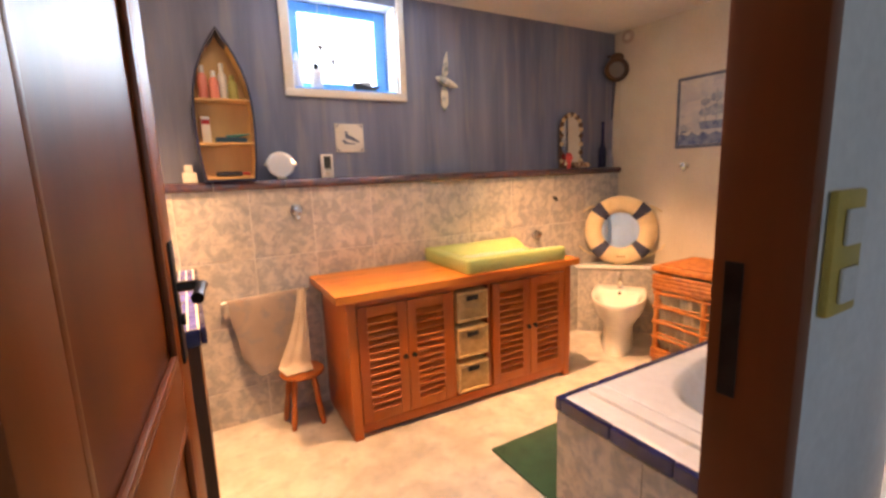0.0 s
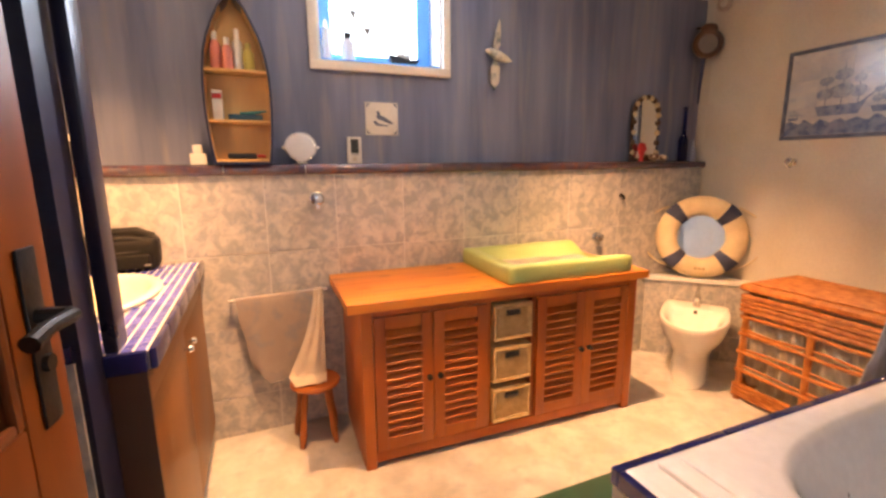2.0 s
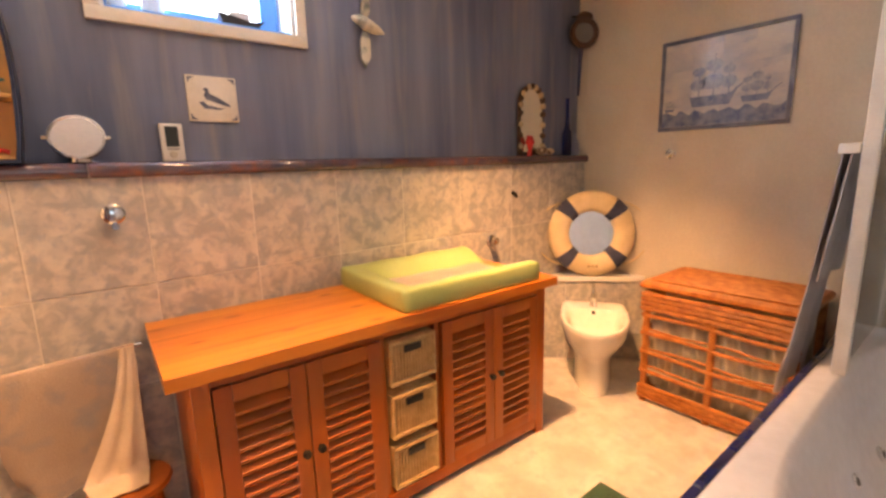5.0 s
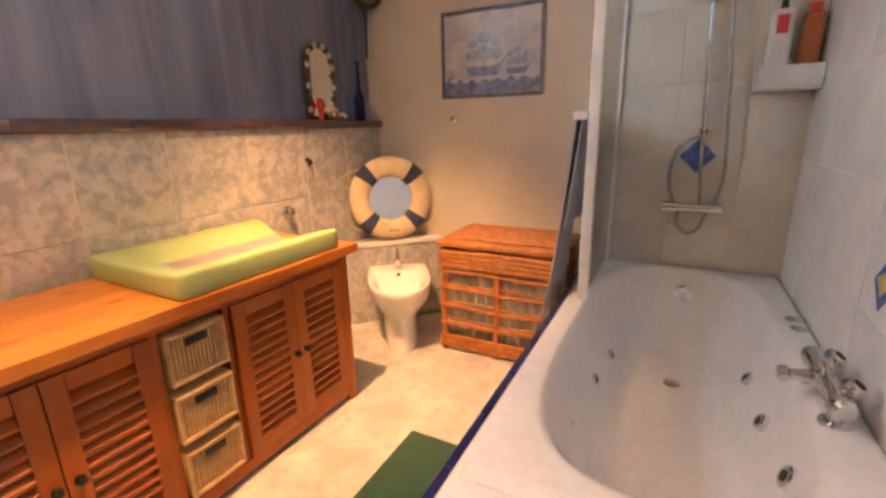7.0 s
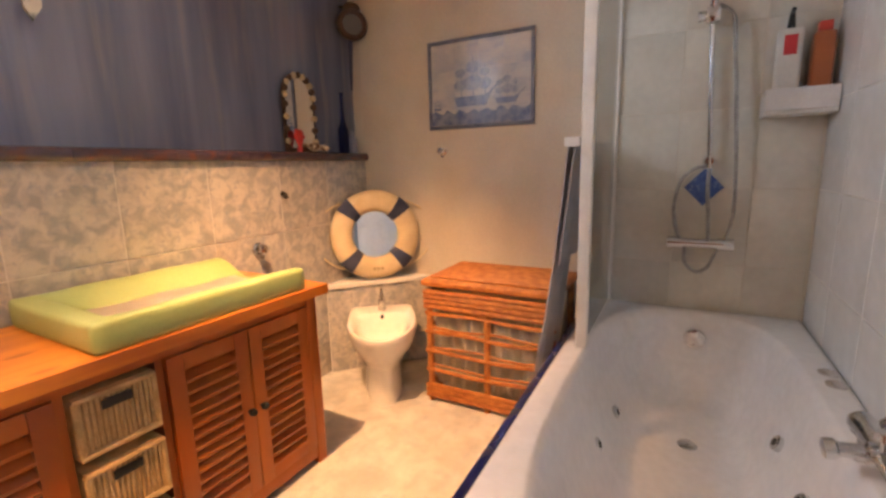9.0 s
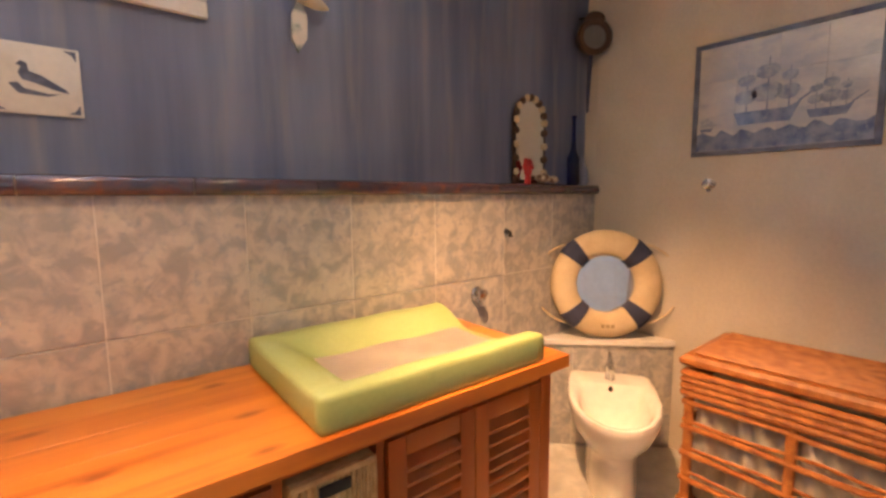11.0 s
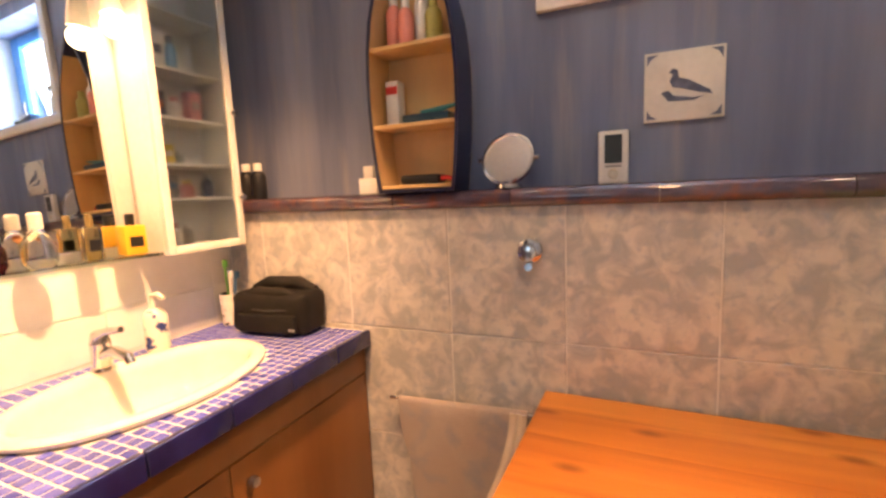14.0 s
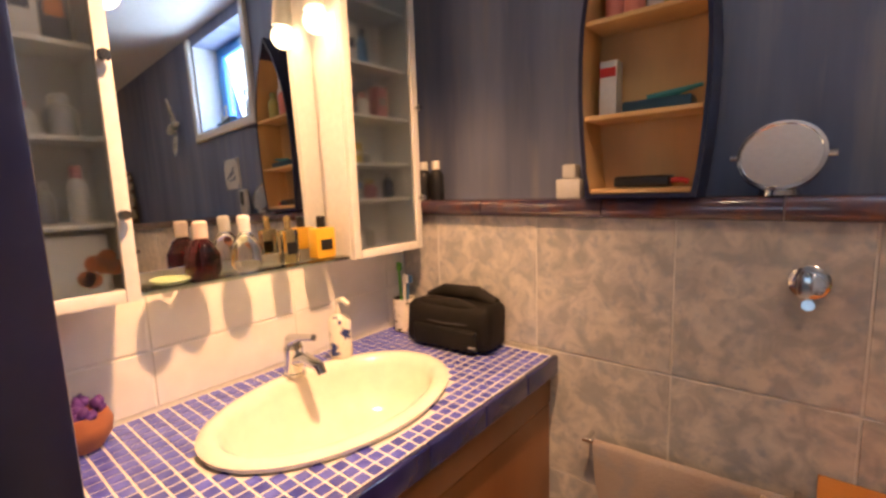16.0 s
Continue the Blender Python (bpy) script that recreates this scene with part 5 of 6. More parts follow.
bx2 = thing("small_carton", (0.618, 3.03, LEDGE), "small white cosmetic box on the ledge", "carton")
part("box", block(0.590, 0.650, 3.005, 3.05, LEDGE + 0.0004, LEDGE + 0.045, 0.002), WHITE_PLASTIC, bx2)
part("lid", block(0.602, 0.636, 3.012, 3.044, LEDGE + 0.0455, LEDGE + 0.080, 0.004), WHITE_PLASTIC, bx2)
for x in (0.135, 0.185):
    bottle(x, 3.03, LEDGE + 0.0004, 0.024, 0.115, BLACK_PLASTIC, "black bottle with a white cap on the ledge", WHITE_PLASTIC, 0.5, group="black bottles")

rm = thing("shaving_mirror", (1.028, 3.02, LEDGE), "round chrome magnifying mirror on a foot", "mirror")
m = Matrix.Translation((1.028, 3.015, 1.318)) @ pose(0, 0, 0, 0, 0, -6) @ pose(0, 0, 0, 69, 0, 0)
part("rim", rings([[m @ Vector(p) for p in circle((0, 0), r, 32, z)] for r, z in ((0.060, -0.006), (0.068, -0.006), (0.069, 0.0), (0.068, 0.006), (0.062, 0.007), (0.060, 0.003))], (True, False)), CHROME, rm)
part("mirror_glass", rings([[m @ Vector(p) for p in circle((0, 0), r, 32, z)] for r, z in ((0.0605, 0.0), (0.0605, 0.004))]), MIRROR, rm)
for s in (-1, 1):
    part("pivot", tube([m @ Vector((s * 0.067, 0, 0)), m @ Vector((s * 0.080, 0, 0))], 0.006, 10), CHROME, rm)
part("foot", tube([(1.028, 3.02, LEDGE + 0.0005), (1.028, 3.02, LEDGE + 0.006), (1.028, 3.022, LEDGE + 0.008), (1.028, 3.025, LEDGE + 0.02)], [0.035, 0.032, 0.008, 0.007], 18), CHROME, rm)

wc = thing("weather_station", (1.272, 3.04, LEDGE), "silver digital thermometer leaning on the wall", "thermometer")
part("case", block(1.240, 1.306, 3.036, 3.056, LEDGE + 0.0005, 1.368, 0.006, 3), plain("silver_plastic", (0.70, 0.68, 0.64), 0.35, 0.1), wc)
part("display", block(1.254, 1.292, 3.0345, 3.0358, 1.293, 1.358, 0.0005, 1), plain("dark_lcd", (0.02, 0.023, 0.02), 0.35), wc)
part("button", tube([(1.273, 3.0355, 1.268), (1.273, 3.032, 1.268)], [0.012, 0.010], 16), plain("beige_button", (0.55, 0.50, 0.40), 0.4), wc)
part("label_bar", block(1.255, 1.291, 3.0348, 3.0358, 1.284, 1.288), plain("grey_print", (0.2, 0.2, 0.2), 0.6), wc)


def shell_mirror():
    cx, y = 3.080, 3.045
    s = thing("shell_mirror", (cx, y, LEDGE), "arched mirror framed with light and dark shells", "mirror")
    w, zc, r = 0.094, 1.52, 0.094
    line = [(-w, LEDGE + 0.02), (-w, 1.30), (-w, 1.36), (-w, 1.42), (-w, 1.48)]
    line += [(r * math.cos(math.pi - math.pi * k / 10), zc + r * 1.1 * math.sin(math.pi * k / 10)) for k in range(11)]
    line += [(w, 1.48), (w, 1.42), (w, 1.36), (w, 1.30), (w, LEDGE + 0.02)]
    outline = [(cx + a, b) for a, b in line]
    part("mirror_glass", prism(outline, 0.004, Matrix.Translation((0, y, 0))), MIRROR, s)
    part("backing", prism([(cx + a * 1.18, (b - 1.4) * 1.07 + 1.4 if b > 1.3 else b - 0.018) for a, b in line], 0.006, Matrix.Translation((0, y + 0.0045, 0))), BROWN, s)
    pale, dark = plain("pale_shell", (0.66, 0.52, 0.32), 0.4), plain("dark_shell", (0.10, 0.05, 0.025), 0.4)
    for k, (a, b) in enumerate(line):
        bm = bmesh.new()
        bmesh.ops.create_uvsphere(bm, u_segments=10, v_segments=7, radius=0.017)
        bm.transform(Matrix.Translation((cx + a * 1.05, y - 0.006, b + (0.006 if b > 1.5 else 0))) @ Matrix.Diagonal((1.0, 0.55, 0.95, 1)))
        part("shell", bm, pale if k % 2 else dark, s, sharp=80)


shell_mirror()
fl = thing("red_flower", (3.030, 3.015, LEDGE), "red artificial flower beside the shell mirror", "flower")
part("stem", tube([(3.030, 3.015, LEDGE + 0.0005), (3.027, 3.012, 1.30)], [0.016, 0.010], 10), RED, fl)
for k in range(6):
    a = k * 1.05
    bm = bmesh.new()
    bmesh.ops.create_uvsphere(bm, u_segments=9, v_segments=6, radius=0.022)
    bm.transform(Matrix.Translation((3.027 + 0.017 * math.cos(a), 3.012, 1.32 + 0.024 * math.sin(a))) @ pose(0, 0, 0, 0, 20 * k, 0) @ Matrix.Diagonal((1, 0.45, 0.7, 1)))
    part("petal", bm, RED, fl, sharp=80)
for x, r, lab in ((3.135, 0.030, "brown spotted sea shell on the ledge"), (3.205, 0.024, "pale sea shell on the ledge")):
    loops = []
    for k in range(12):
        u = k / 11
        rr = r * math.sin(math.pi * (0.08 + 0.84 * u)) * (1.1 - 0.5 * u)
        c = Vector((x - 0.04 + 0.09 * u, 3.012 + 0.006 * math.sin(u * 9), LEDGE + r * 0.9))
        loops.append([c + Vector((0, rr * math.cos(f * 0.5236) * (1 + 0.08 * (f % 2)), rr * 0.88 * math.sin(f * 0.5236))) for f in range(12)])
    solid("sea_shell", rings(loops), surface("spotted_shell", (0.16, 0.08, 0.04), (0.62, 0.50, 0.35), 45, 0.3, 0.1, 100, contrast=(0.42, 0.55)), lab, "sea shell", "sea shells", sharp=60)
BLUE_GLASS = glass("cobalt_glass", (0.03, 0.05, 0.35))
vb = thing("blue_vase", (3.40, 3.035, LEDGE), "tall cobalt blue glass bottle on the ledge", "bottle")
part("glass_body", lathe(3.40, 3.035, LEDGE + 0.0005, [(0.026, 0), (0.030, 0.01), (0.030, 0.13), (0.014, 0.17), (0.011, 0.21), (0.010, 0.32), (0.014, 0.335)], 18), BLUE_GLASS, vb)
vb = thing("blue_vase", (3.475, 3.03, LEDGE), "small pale blue glass flask on the ledge", "bottle")
part("glass_body", lathe(3.475, 3.03, LEDGE + 0.0005, [(0.026, 0), (0.030, 0.02), (0.026, 0.07), (0.010, 0.11), (0.010, 0.13)], 18), plain("pale_blue_ceramic", (0.25, 0.28, 0.40), 0.3), vb)

# ---- window sill ----
SILL = WZ0 + 0.0125
bottle(1.285, 3.15, SILL, 0.032, 0.135, WHITE_PLASTIC, "white jar with a dark stopper on the window sill", BLACK_PLASTIC, 0.5)
sb = thing("model_ship", (1.555, 3.14, SILL), "small dark model ship on the window sill", "model ship")
hull = [(-0.075, 0.05), (-0.06, 0.005), (0.055, 0.005), (0.085, 0.035), (0.03, 0.03)]
part("hull", prism(hull, 0.04, Matrix.Translation((1.555, 3.12, SILL))), BLACK_PLASTIC, sb)
part("deckhouse", block(1.52, 1.59, 3.125, 3.155, SILL + 0.0335, SILL + 0.058, 0.003), WHITE_PLASTIC, sb)
part("mast", tube([(1.555, 3.14, SILL + 0.058), (1.555, 3.14, SILL + 0.12)], 0.003, 8), PALE_WOOD, sb)
fg = thing("window_ornament", (1.18, 3.16, SILL), "small grey figure of a lighthouse on the sill", "ornament")
part("tower", lathe(1.185, 3.16, SILL + 0.0005, [(0.026, 0), (0.022, 0.06), (0.016, 0.14), (0.020, 0.145), (0.012, 0.15), (0.012, 0.17), (0.002, 0.19)], 14), plain("grey_white_paint", (0.60, 0.60, 0.62), 0.5), fg)
for i, (x, z) in enumerate(((1.32, 1.93), (1.385, 1.86))):
    hs = thing("hanging_sailboat", (x, 3.17, z), "tiny sailboat ornament hanging in the window", "ornament", "hanging sailboats")
    part("sail", prism([(-0.022, 0.03), (0.022, 0.03), (0.004, -0.02)], 0.003, Matrix.Translation((x, 3.17, z))), plain("grey_sail", (0.42, 0.40, 0.38), 0.6), hs)
    part("thread", tube([(x, 3.1715, z + 0.0305), (x, 3.1715, WZ1 - 0.001)], 0.0012, 6), WHITE_PLASTIC, hs)


# ---- vanity ----
VX0, VX1, VY0, VY1, VZ = XL + 0.004, 0.60, 1.99, TW - 0.010, 0.846
SX, SY, SA, SB = 0.333, 2.515, 0.188, 0.275


def vanity():
    v = thing("vanity_cabinet", (0.32, 2.5, 0), "oak vanity cabinet under the tiled washbasin counter", "cabinet")
    part("carcass", block(VX0, VX1 - 0.045, VY0 + 0.012, VY1, 0.09, 0.69), VANITY_WOOD, v)
    part("side_panel", block(VX0, VX1 - 0.022, VY0, VY0 + 0.011, 0.0, 0.795, 0.001, 1), surface("dark_end_panel", (0.05, 0.022, 0.012), (0.09, 0.04, 0.02), 4, 0.5, 0.08, 30, stretch=(1, 1, 0.12)), v, "dark brown end panel")
    part("plinth", block(VX0, VX1 - 0.08, VY0 + 0.0115, VY1, 0.0, 0.088), VANITY_WOOD, v)
    part("fascia", block(VX1 - 0.044, VX1 - 0.022, VY0 + 0.0115, VY1, 0.715, 0.796, 0.002), VANITY_WOOD, v)
    for a, b, ky in ((VY0 + 0.014, 2.495, 2.46), (2.498, VY1 - 0.002, 2.535)):
        d = part("door", block(VX1 - 0.0445, VX1 - 0.024, a, b, 0.095, 0.711, 0.003), VANITY_WOOD, v)
        part("knob", tube([(VX1 - 0.0235, ky, 0.66), (VX1 - 0.012, ky, 0.66), (VX1 - 0.008, ky, 0.66), (VX1 + 0.004, ky, 0.66)], [0.005, 0.005, 0.013, 0.010], 14), CHROME, d, "small chrome knob")


vanity()


def counter():
    c = thing("washbasin_counter", (0.32, 2.5, 0.80), "worktop of small blue mosaic tiles with a navy edge", "worktop")
    corners = [math.atan2(y - SY, x - SX) % (2 * math.pi) for x in (VX0, VX1 - 0.016) for y in (VY0, VY1)]
    angles = sorted([2 * math.pi * k / 64 for k in range(64)] + corners)
    hole, rect = [], []
    for th in angles:
        co, si = math.cos(th), math.sin(th)
        hole.append((SX + (SA - 0.02) * co, SY + (SB - 0.02) * si))
        xs = (VX1 - 0.016 - SX) / co if co > 1e-6 else (VX0 - SX) / co if co < -1e-6 else 1e9
        ys = (VY1 - SY) / si if si > 1e-6 else (VY0 - SY) / si if si < -1e-6 else 1e9
        r = min(xs, ys)
        rect.append((SX + r * co, SY + r * si))
    lo, hi = 0.80, VZ - 0.004
    loops = [[(x, y, lo) for x, y in hole], [(x, y, lo) for x, y in rect], [(x, y, hi) for x, y in rect], [(x, y, hi) for x, y in hole]]
    loops.append(loops[0])
    slab = part("slab", rings(loops, (False, False)), GROUT, c, "pale grout bed")
    for i in range(6):
        y0 = VY0 + 0.001 + i * 0.17
        y1 = min(y0 + 0.168, VY1)
        part("edge_tile", block(VX1 - 0.0158, VX1, y0, y1, 0.798, VZ + 0.001, 0.005, 3), NAVY_TILE, c, "navy glazed edge tile")
    part("edge_tile", block(VX0 + 0.4, VX1 - 0.016, VY0 - 0.014, VY0 - 0.0005, 0.798, VZ + 0.001, 0.005, 3), NAVY_TILE, c, "navy glazed edge tile")
    return slab


slab = counter()


def basin():
    b = thing("washbasin", (SX, SY, 0.70), "oval cream porcelain washbasin set into the mosaic counter", "washbasin")
    loops = []
    for a, h in ((0.0, 0.0005), (0.004, 0.010), (-0.006, 0.016), (-0.022, 0.016), (-0.034, 0.008), (-0.040, -0.01), (-0.055, -0.06), (-0.085, -0.105), (-0.135, -0.130)):
        loops.append(circle((SX, SY), SA + a, 64, VZ + h, SB + a))
    loops.append(circle((SX, SY), 0.03, 64, VZ - 0.134, 0.03))
    part("bowl", rings(loops, (False, True)), surface("cream_porcelain", (0.78, 0.74, 0.64), (0.82, 0.78, 0.69), 2, 0.12, 0.0, 30, coat=0.4), b, sharp=60)
    part("drain", lathe(SX, SY, VZ - 0.1345, [(0.022, 0), (0.024, 0.004), (0.016, 0.006), (0.004, 0.004)], 18), CHROME, b)
    t = thing("basin_tap", (0.168, 2.515, VZ + 0.01), "chrome single-lever basin mixer tap", "tap")
    x, y, z = 0.168, 2.515, VZ + 0.0162
    part("tap_base", tube([(x, y, z), (x, y, z + 0.006), (x, y, z + 0.008), (x, y, z + 0.065)], [0.026, 0.025, 0.021, 0.022], 18), CHROME, t)
    part("spout", tube([(x + 0.01, y, z + 0.035), (x + 0.05, y, z + 0.048), (x + 0.10, y, z + 0.040), (x + 0.106, y, z + 0.026)], [0.016, 0.014, 0.012, 0.011], 14), CHROME, t)
    part("lever", tube([(x, y, z + 0.066), (x, y, z + 0.082), (x + 0.03, y, z + 0.094), (x + 0.085, y, z + 0.104)], [0.022, 0.018, 0.009, 0.007], 14), CHROME, t)


basin()

# soap pump, toothbrush cup, toiletry bag, flower pot
FLOWERED = surface("white_blue_flowered", (0.03, 0.05, 0.22), (0.76, 0.73, 0.68), 22, 0.2, 0.02, 60, contrast=(0.38, 0.44))
sp = thing("soap_dispenser", (0.168, 2.650, VZ), "white ceramic soap pump with blue flowers", "soap dispenser")
zz = VZ + 0.017
part("jar", lathe(0.168, 2.650, zz, [(0.026, 0), (0.029, 0.006), (0.028, 0.05), (0.029, 0.09), (0.022, 0.105), (0.012, 0.112)], 20), FLOWERED, sp)
part("pump", tube([(0.168, 2.650, zz + 0.112), (0.168, 2.650, zz + 0.145), (0.188, 2.650, zz + 0.150), (0.210, 2.650, zz + 0.140)], [0.011, 0.008, 0.008, 0.006], 12), WHITE_PLASTIC, sp)
cp = thing("toothbrush_cup", (0.125, 2.955, VZ), "white and black tumbler with toothbrushes", "tumbler")
cx, cy = 0.115, 2.935
part("cup", rings([circle((cx, cy), r, 22, VZ + 0.0015 + z) for r, z in ((0.030, 0), (0.034, 0.10), (0.031, 0.10), (0.027, 0.006))], (True, True)), surface("spotted_tumbler", (0.02, 0.02, 0.02), (0.74, 0.70, 0.64), 26, 0.25, 0.02, 60, stretch=(1, 1, 2), contrast=(0.36, 0.42)), cp)
for k, (dx, dy, colour, top) in enumerate(((-0.012, 0.004, (0.15, 0.5, 0.08), 0.21), (0.012, -0.008, (0.75, 0.75, 0.72), 0.18), (0.0, 0.014, (0.1, 0.25, 0.5), 0.17))):
    mat_b = plain("brush_plastic", colour, 0.35)
    br = part("toothbrush", tube([(cx + dx * 0.4, cy + dy * 0.4, VZ + 0.012), (cx + dx * 1.8, cy + dy * 1.8, VZ + top - 0.03), (cx + dx * 2.0, cy + dy * 2.0, VZ + top)], [0.004, 0.004, 0.005], 8), mat_b, cp)
    part("bristles", block(cx + dx * 2 - 0.004, cx + dx * 2 + 0.012, cy + dy * 2 - 0.005, cy + dy * 2 + 0.005, VZ + top - 0.026, VZ + top - 0.002, 0.002), mat_b, br)


def toiletry_bag():
    X0, X1, Y0, Y1, Z0 = 0.190, 0.460, 2.868, 2.985, VZ + 0.0018
    b = thing("toiletry_bag", ((X0 + X1) / 2, (Y0 + Y1) / 2, VZ), "black fabric toiletry bag, half open, on the counter", "toiletry bag", turn=4)
    bm = bmesh.new()
    box(bm, X0, X1, Y0, Y1, Z0, Z0 + 0.122, 0.032, 4)
    for v in bm.verts:
        k = max(0.0, (v.co.z - Z0) / 0.122)
        dent = math.exp(-((v.co.x - (X0 + X1) / 2) / 0.07) ** 2) * 0.016 * k
        v.co.z += 0.006 * math.sin(v.co.x * 60) * k - dent
        v.co.y += 0.004 * math.sin(v.co.x * 45 + v.co.z * 60)
    part("bag_body", bm, BLACK, b, sharp=60)
    bm = tube([(X0 + 0.03, Y1 - 0.03, Z0 + 0.115), (X0 + 0.08, Y1 - 0.025, Z0 + 0.136), (X1 - 0.08, Y1 - 0.025, Z0 + 0.138), (X1 - 0.02, Y1 - 0.03, Z0 + 0.118)], [0.018, 0.022, 0.022, 0.016], 12)
    part("flap", bm, BLACK, b, sharp=60)
    part("front_pocket", block(X0 + 0.035, X1 - 0.03, Y0 - 0.012, Y0 + 0.012, Z0 + 0.006, Z0 + 0.064, 0.010, 3), BLACK, b, sharp=60)
    bm = tube([(X0 + 0.02, Y0 + 0.028, Z0 + 0.108), (X0 + 0.09, Y0 + 0.024, Z0 + 0.122), (X1 - 0.09, Y0 + 0.026, Z0 + 0.120), (X1 - 0.03, Y0 + 0.030, Z0 + 0.106)], [0.014, 0.017, 0.018, 0.013], 12)
    part("piped_edge", bm, BLACK, b, sharp=60)
    part("zip", tube([(X0 + 0.02, Y0 + 0.006, Z0 + 0.078), ((X0 + X1) / 2, Y0 - 0.002, Z0 + 0.072), (X1 - 0.02, Y0 + 0.006, Z0 + 0.078)], 0.003, 8), plain("grey_zip", (0.03, 0.028, 0.026), 0.6), b)
    part("badge", block(X1 - 0.05, X1 - 0.028, Y0 - 0.0145, Y0 - 0.0125, Z0 + 0.018, Z0 + 0.026, 0.001, 1), plain("grey_badge", (0.25, 0.25, 0.25), 0.4), b)


toiletry_bag()
fp = thing("flower_pot", (0.110, 2.13, VZ), "small terracotta pot with violet flowers on the counter", "flower pot")
part("pot", rings([circle((0.110, 2.13), r, 22, VZ + 0.0015 + z) for r, z in ((0.028, 0), (0.044, 0.025), (0.047, 0.045), (0.040, 0.065), (0.036, 0.066), (0.034, 0.05))], (True, True)), surface("terracotta", (0.30, 0.10, 0.04), (0.42, 0.16, 0.07), 9, 0.6, 0.1, 60), fp)
VIOLET = plain("violet_petal", (0.10, 0.03, 0.22), 0.6)
rng = random.Random(2)
for k in range(26):
    a, r = rng.uniform(0, 6.28), rng.uniform(0.0, 0.034)
    bm = bmesh.new()
    bmesh.ops.create_icosphere(bm, subdivisions=1, radius=0.012)
    bm.transform(Matrix.Translation((0.110 + r * math.cos(a), 2.13 + r * math.sin(a), VZ + 0.066 + rng.uniform(0, 0.022))) @ pose(0, 0, 0, rng.uniform(0, 90), rng.uniform(0, 90), 0) @ Matrix.Diagonal((1, 1, 0.45, 1)))
    part("petal", bm, VIOLET, fp, sharp=80)
st = part("stem", tube([(0.112, 2.12, VZ + 0.06), (0.105, 2.10, VZ + 0.13), (0.115, 2.095, VZ + 0.165)], 0.003, 8), plain("dark_stem", (0.03, 0.06, 0.03), 0.6), fp)
for k in range(5):
    bm = bmesh.new()
    bmesh.ops.create_icosphere(bm, subdivisions=1, radius=0.02)
    bm.transform(Matrix.Translation((0.115 + 0.012 * math.cos(k * 1.26), 2.095 + 0.012 * math.sin(k * 1.26), VZ + 0.17)) @ pose(0, 0, 0, 40, k * 72, 0) @ Matrix.Diagonal((1, 0.6, 0.4, 1)))
    part("petal", bm, VIOLET, st, sharp=80)


# ---- mirror unit on the west wall ----
UX, UZ0, UZ1 = XL + 0.148, 1.108, 2.02
HAZY = glass("hazy_cabinet_glass", (0.80, 0.89, 0.96), 0.22)


def glass_cabinet(y0, y1, shelves, knob_y, label):
    c = thing("wall_cabinet", (XL + 0.07, (y0 + y1) / 2, UZ0), label, "wall cabinet", "glass wall cabinets")
    x0, x1 = XL + 0.002, UX - 0.018
    part("side_panel", block(x0, x1, y0, y0 + 0.012, UZ0, UZ1, 0.002), WHITE_PAINT, c)
    part("side_panel", block(x0, x1, y1 - 0.012, y1, UZ0, UZ1, 0.002), WHITE_PAINT, c)
    part("back_panel", block(x0, x0 + 0.006, y0 + 0.0125, y1 - 0.0125, UZ0 + 0.012, UZ1 - 0.012), WHITE_PAINT, c)
    for z in (UZ0, UZ1 - 0.012):
        part("end_board", block(x0, x1, y0 + 0.0125, y1 - 0.0125, z, z + 0.012, 0.001, 1), WHITE_PAINT, c)
    for z in shelves:
        part("shelf_board", block(x0 + 0.0065, x1 - 0.012, y0 + 0.0125, y1 - 0.0125, z, z + 0.008, 0.001, 1), WHITE_PAINT, c)
    d = part("door", block(x1 + 0.001, UX, y0, y0 + 0.022, UZ0, UZ1, 0.003), WHITE_PAINT, c)
    part("stile", block(x1 + 0.001, UX, y1 - 0.022, y1, UZ0, UZ1, 0.003), WHITE_PAINT, d)
    for z in (UZ0, UZ1 - 0.022):
        part("rail", block(x1 + 0.001, UX, y0 + 0.0225, y1 - 0.0225, z, z + 0.022, 0.003), WHITE_PAINT, d)
    g = part("glass_pane", block(x1 + 0.006, x1 + 0.010, y0 + 0.0225, y1 - 0.0225, UZ0 + 0.0225, UZ1 - 0.0225), HAZY, d)
    for z in (1.255, 1.505):
        part("knob", tube([(UX, knob_y, z), (UX + 0.010, knob_y, z), (UX + 0.013, knob_y, z), (UX + 0.022, knob_y, z)], [0.004, 0.004, 0.010, 0.008], 12), CHROME, d)
    return c


glass_cabinet(2.000, 2.222, (1.235, 1.375, 1.52, 1.68), 2.208, "white wall cabinet with hazy glass door, full of toiletries")
glass_cabinet(2.690, 2.945, (1.25, 1.345, 1.47, 1.60, 1.75), 2.935, "narrow white wall cabinet with a glass door and small items")
mu = thing("wall_mirror", (XL + 0.01, 2.5, UZ0), "large wall mirror between the two glass cabinets", "mirror")
bm = block(-0.003, 0.001, -0.233, 0.233, 0.0, UZ1 - UZ0 - 0.062, 0.0008, 1)
bm.transform(Matrix.Translation((0.089, 2.452, UZ0 + 0.031)) @ pose(0, 0, 0, 0, -1.5, -0.5))
part("mirror_glass", bm, MIRROR, mu)
part("mirror_backing", block(XL + 0.002, 0.058, 2.218, 2.687, UZ0 + 0.03, UZ1 - 0.03, 0.002), WHITE_PAINT, mu, "white backing board")
part("canopy", block(XL + 0.002, 0.130, 2.218, 2.687, UZ1 - 0.028, UZ1, 0.004), WHITE_PAINT, mu, "white top board")
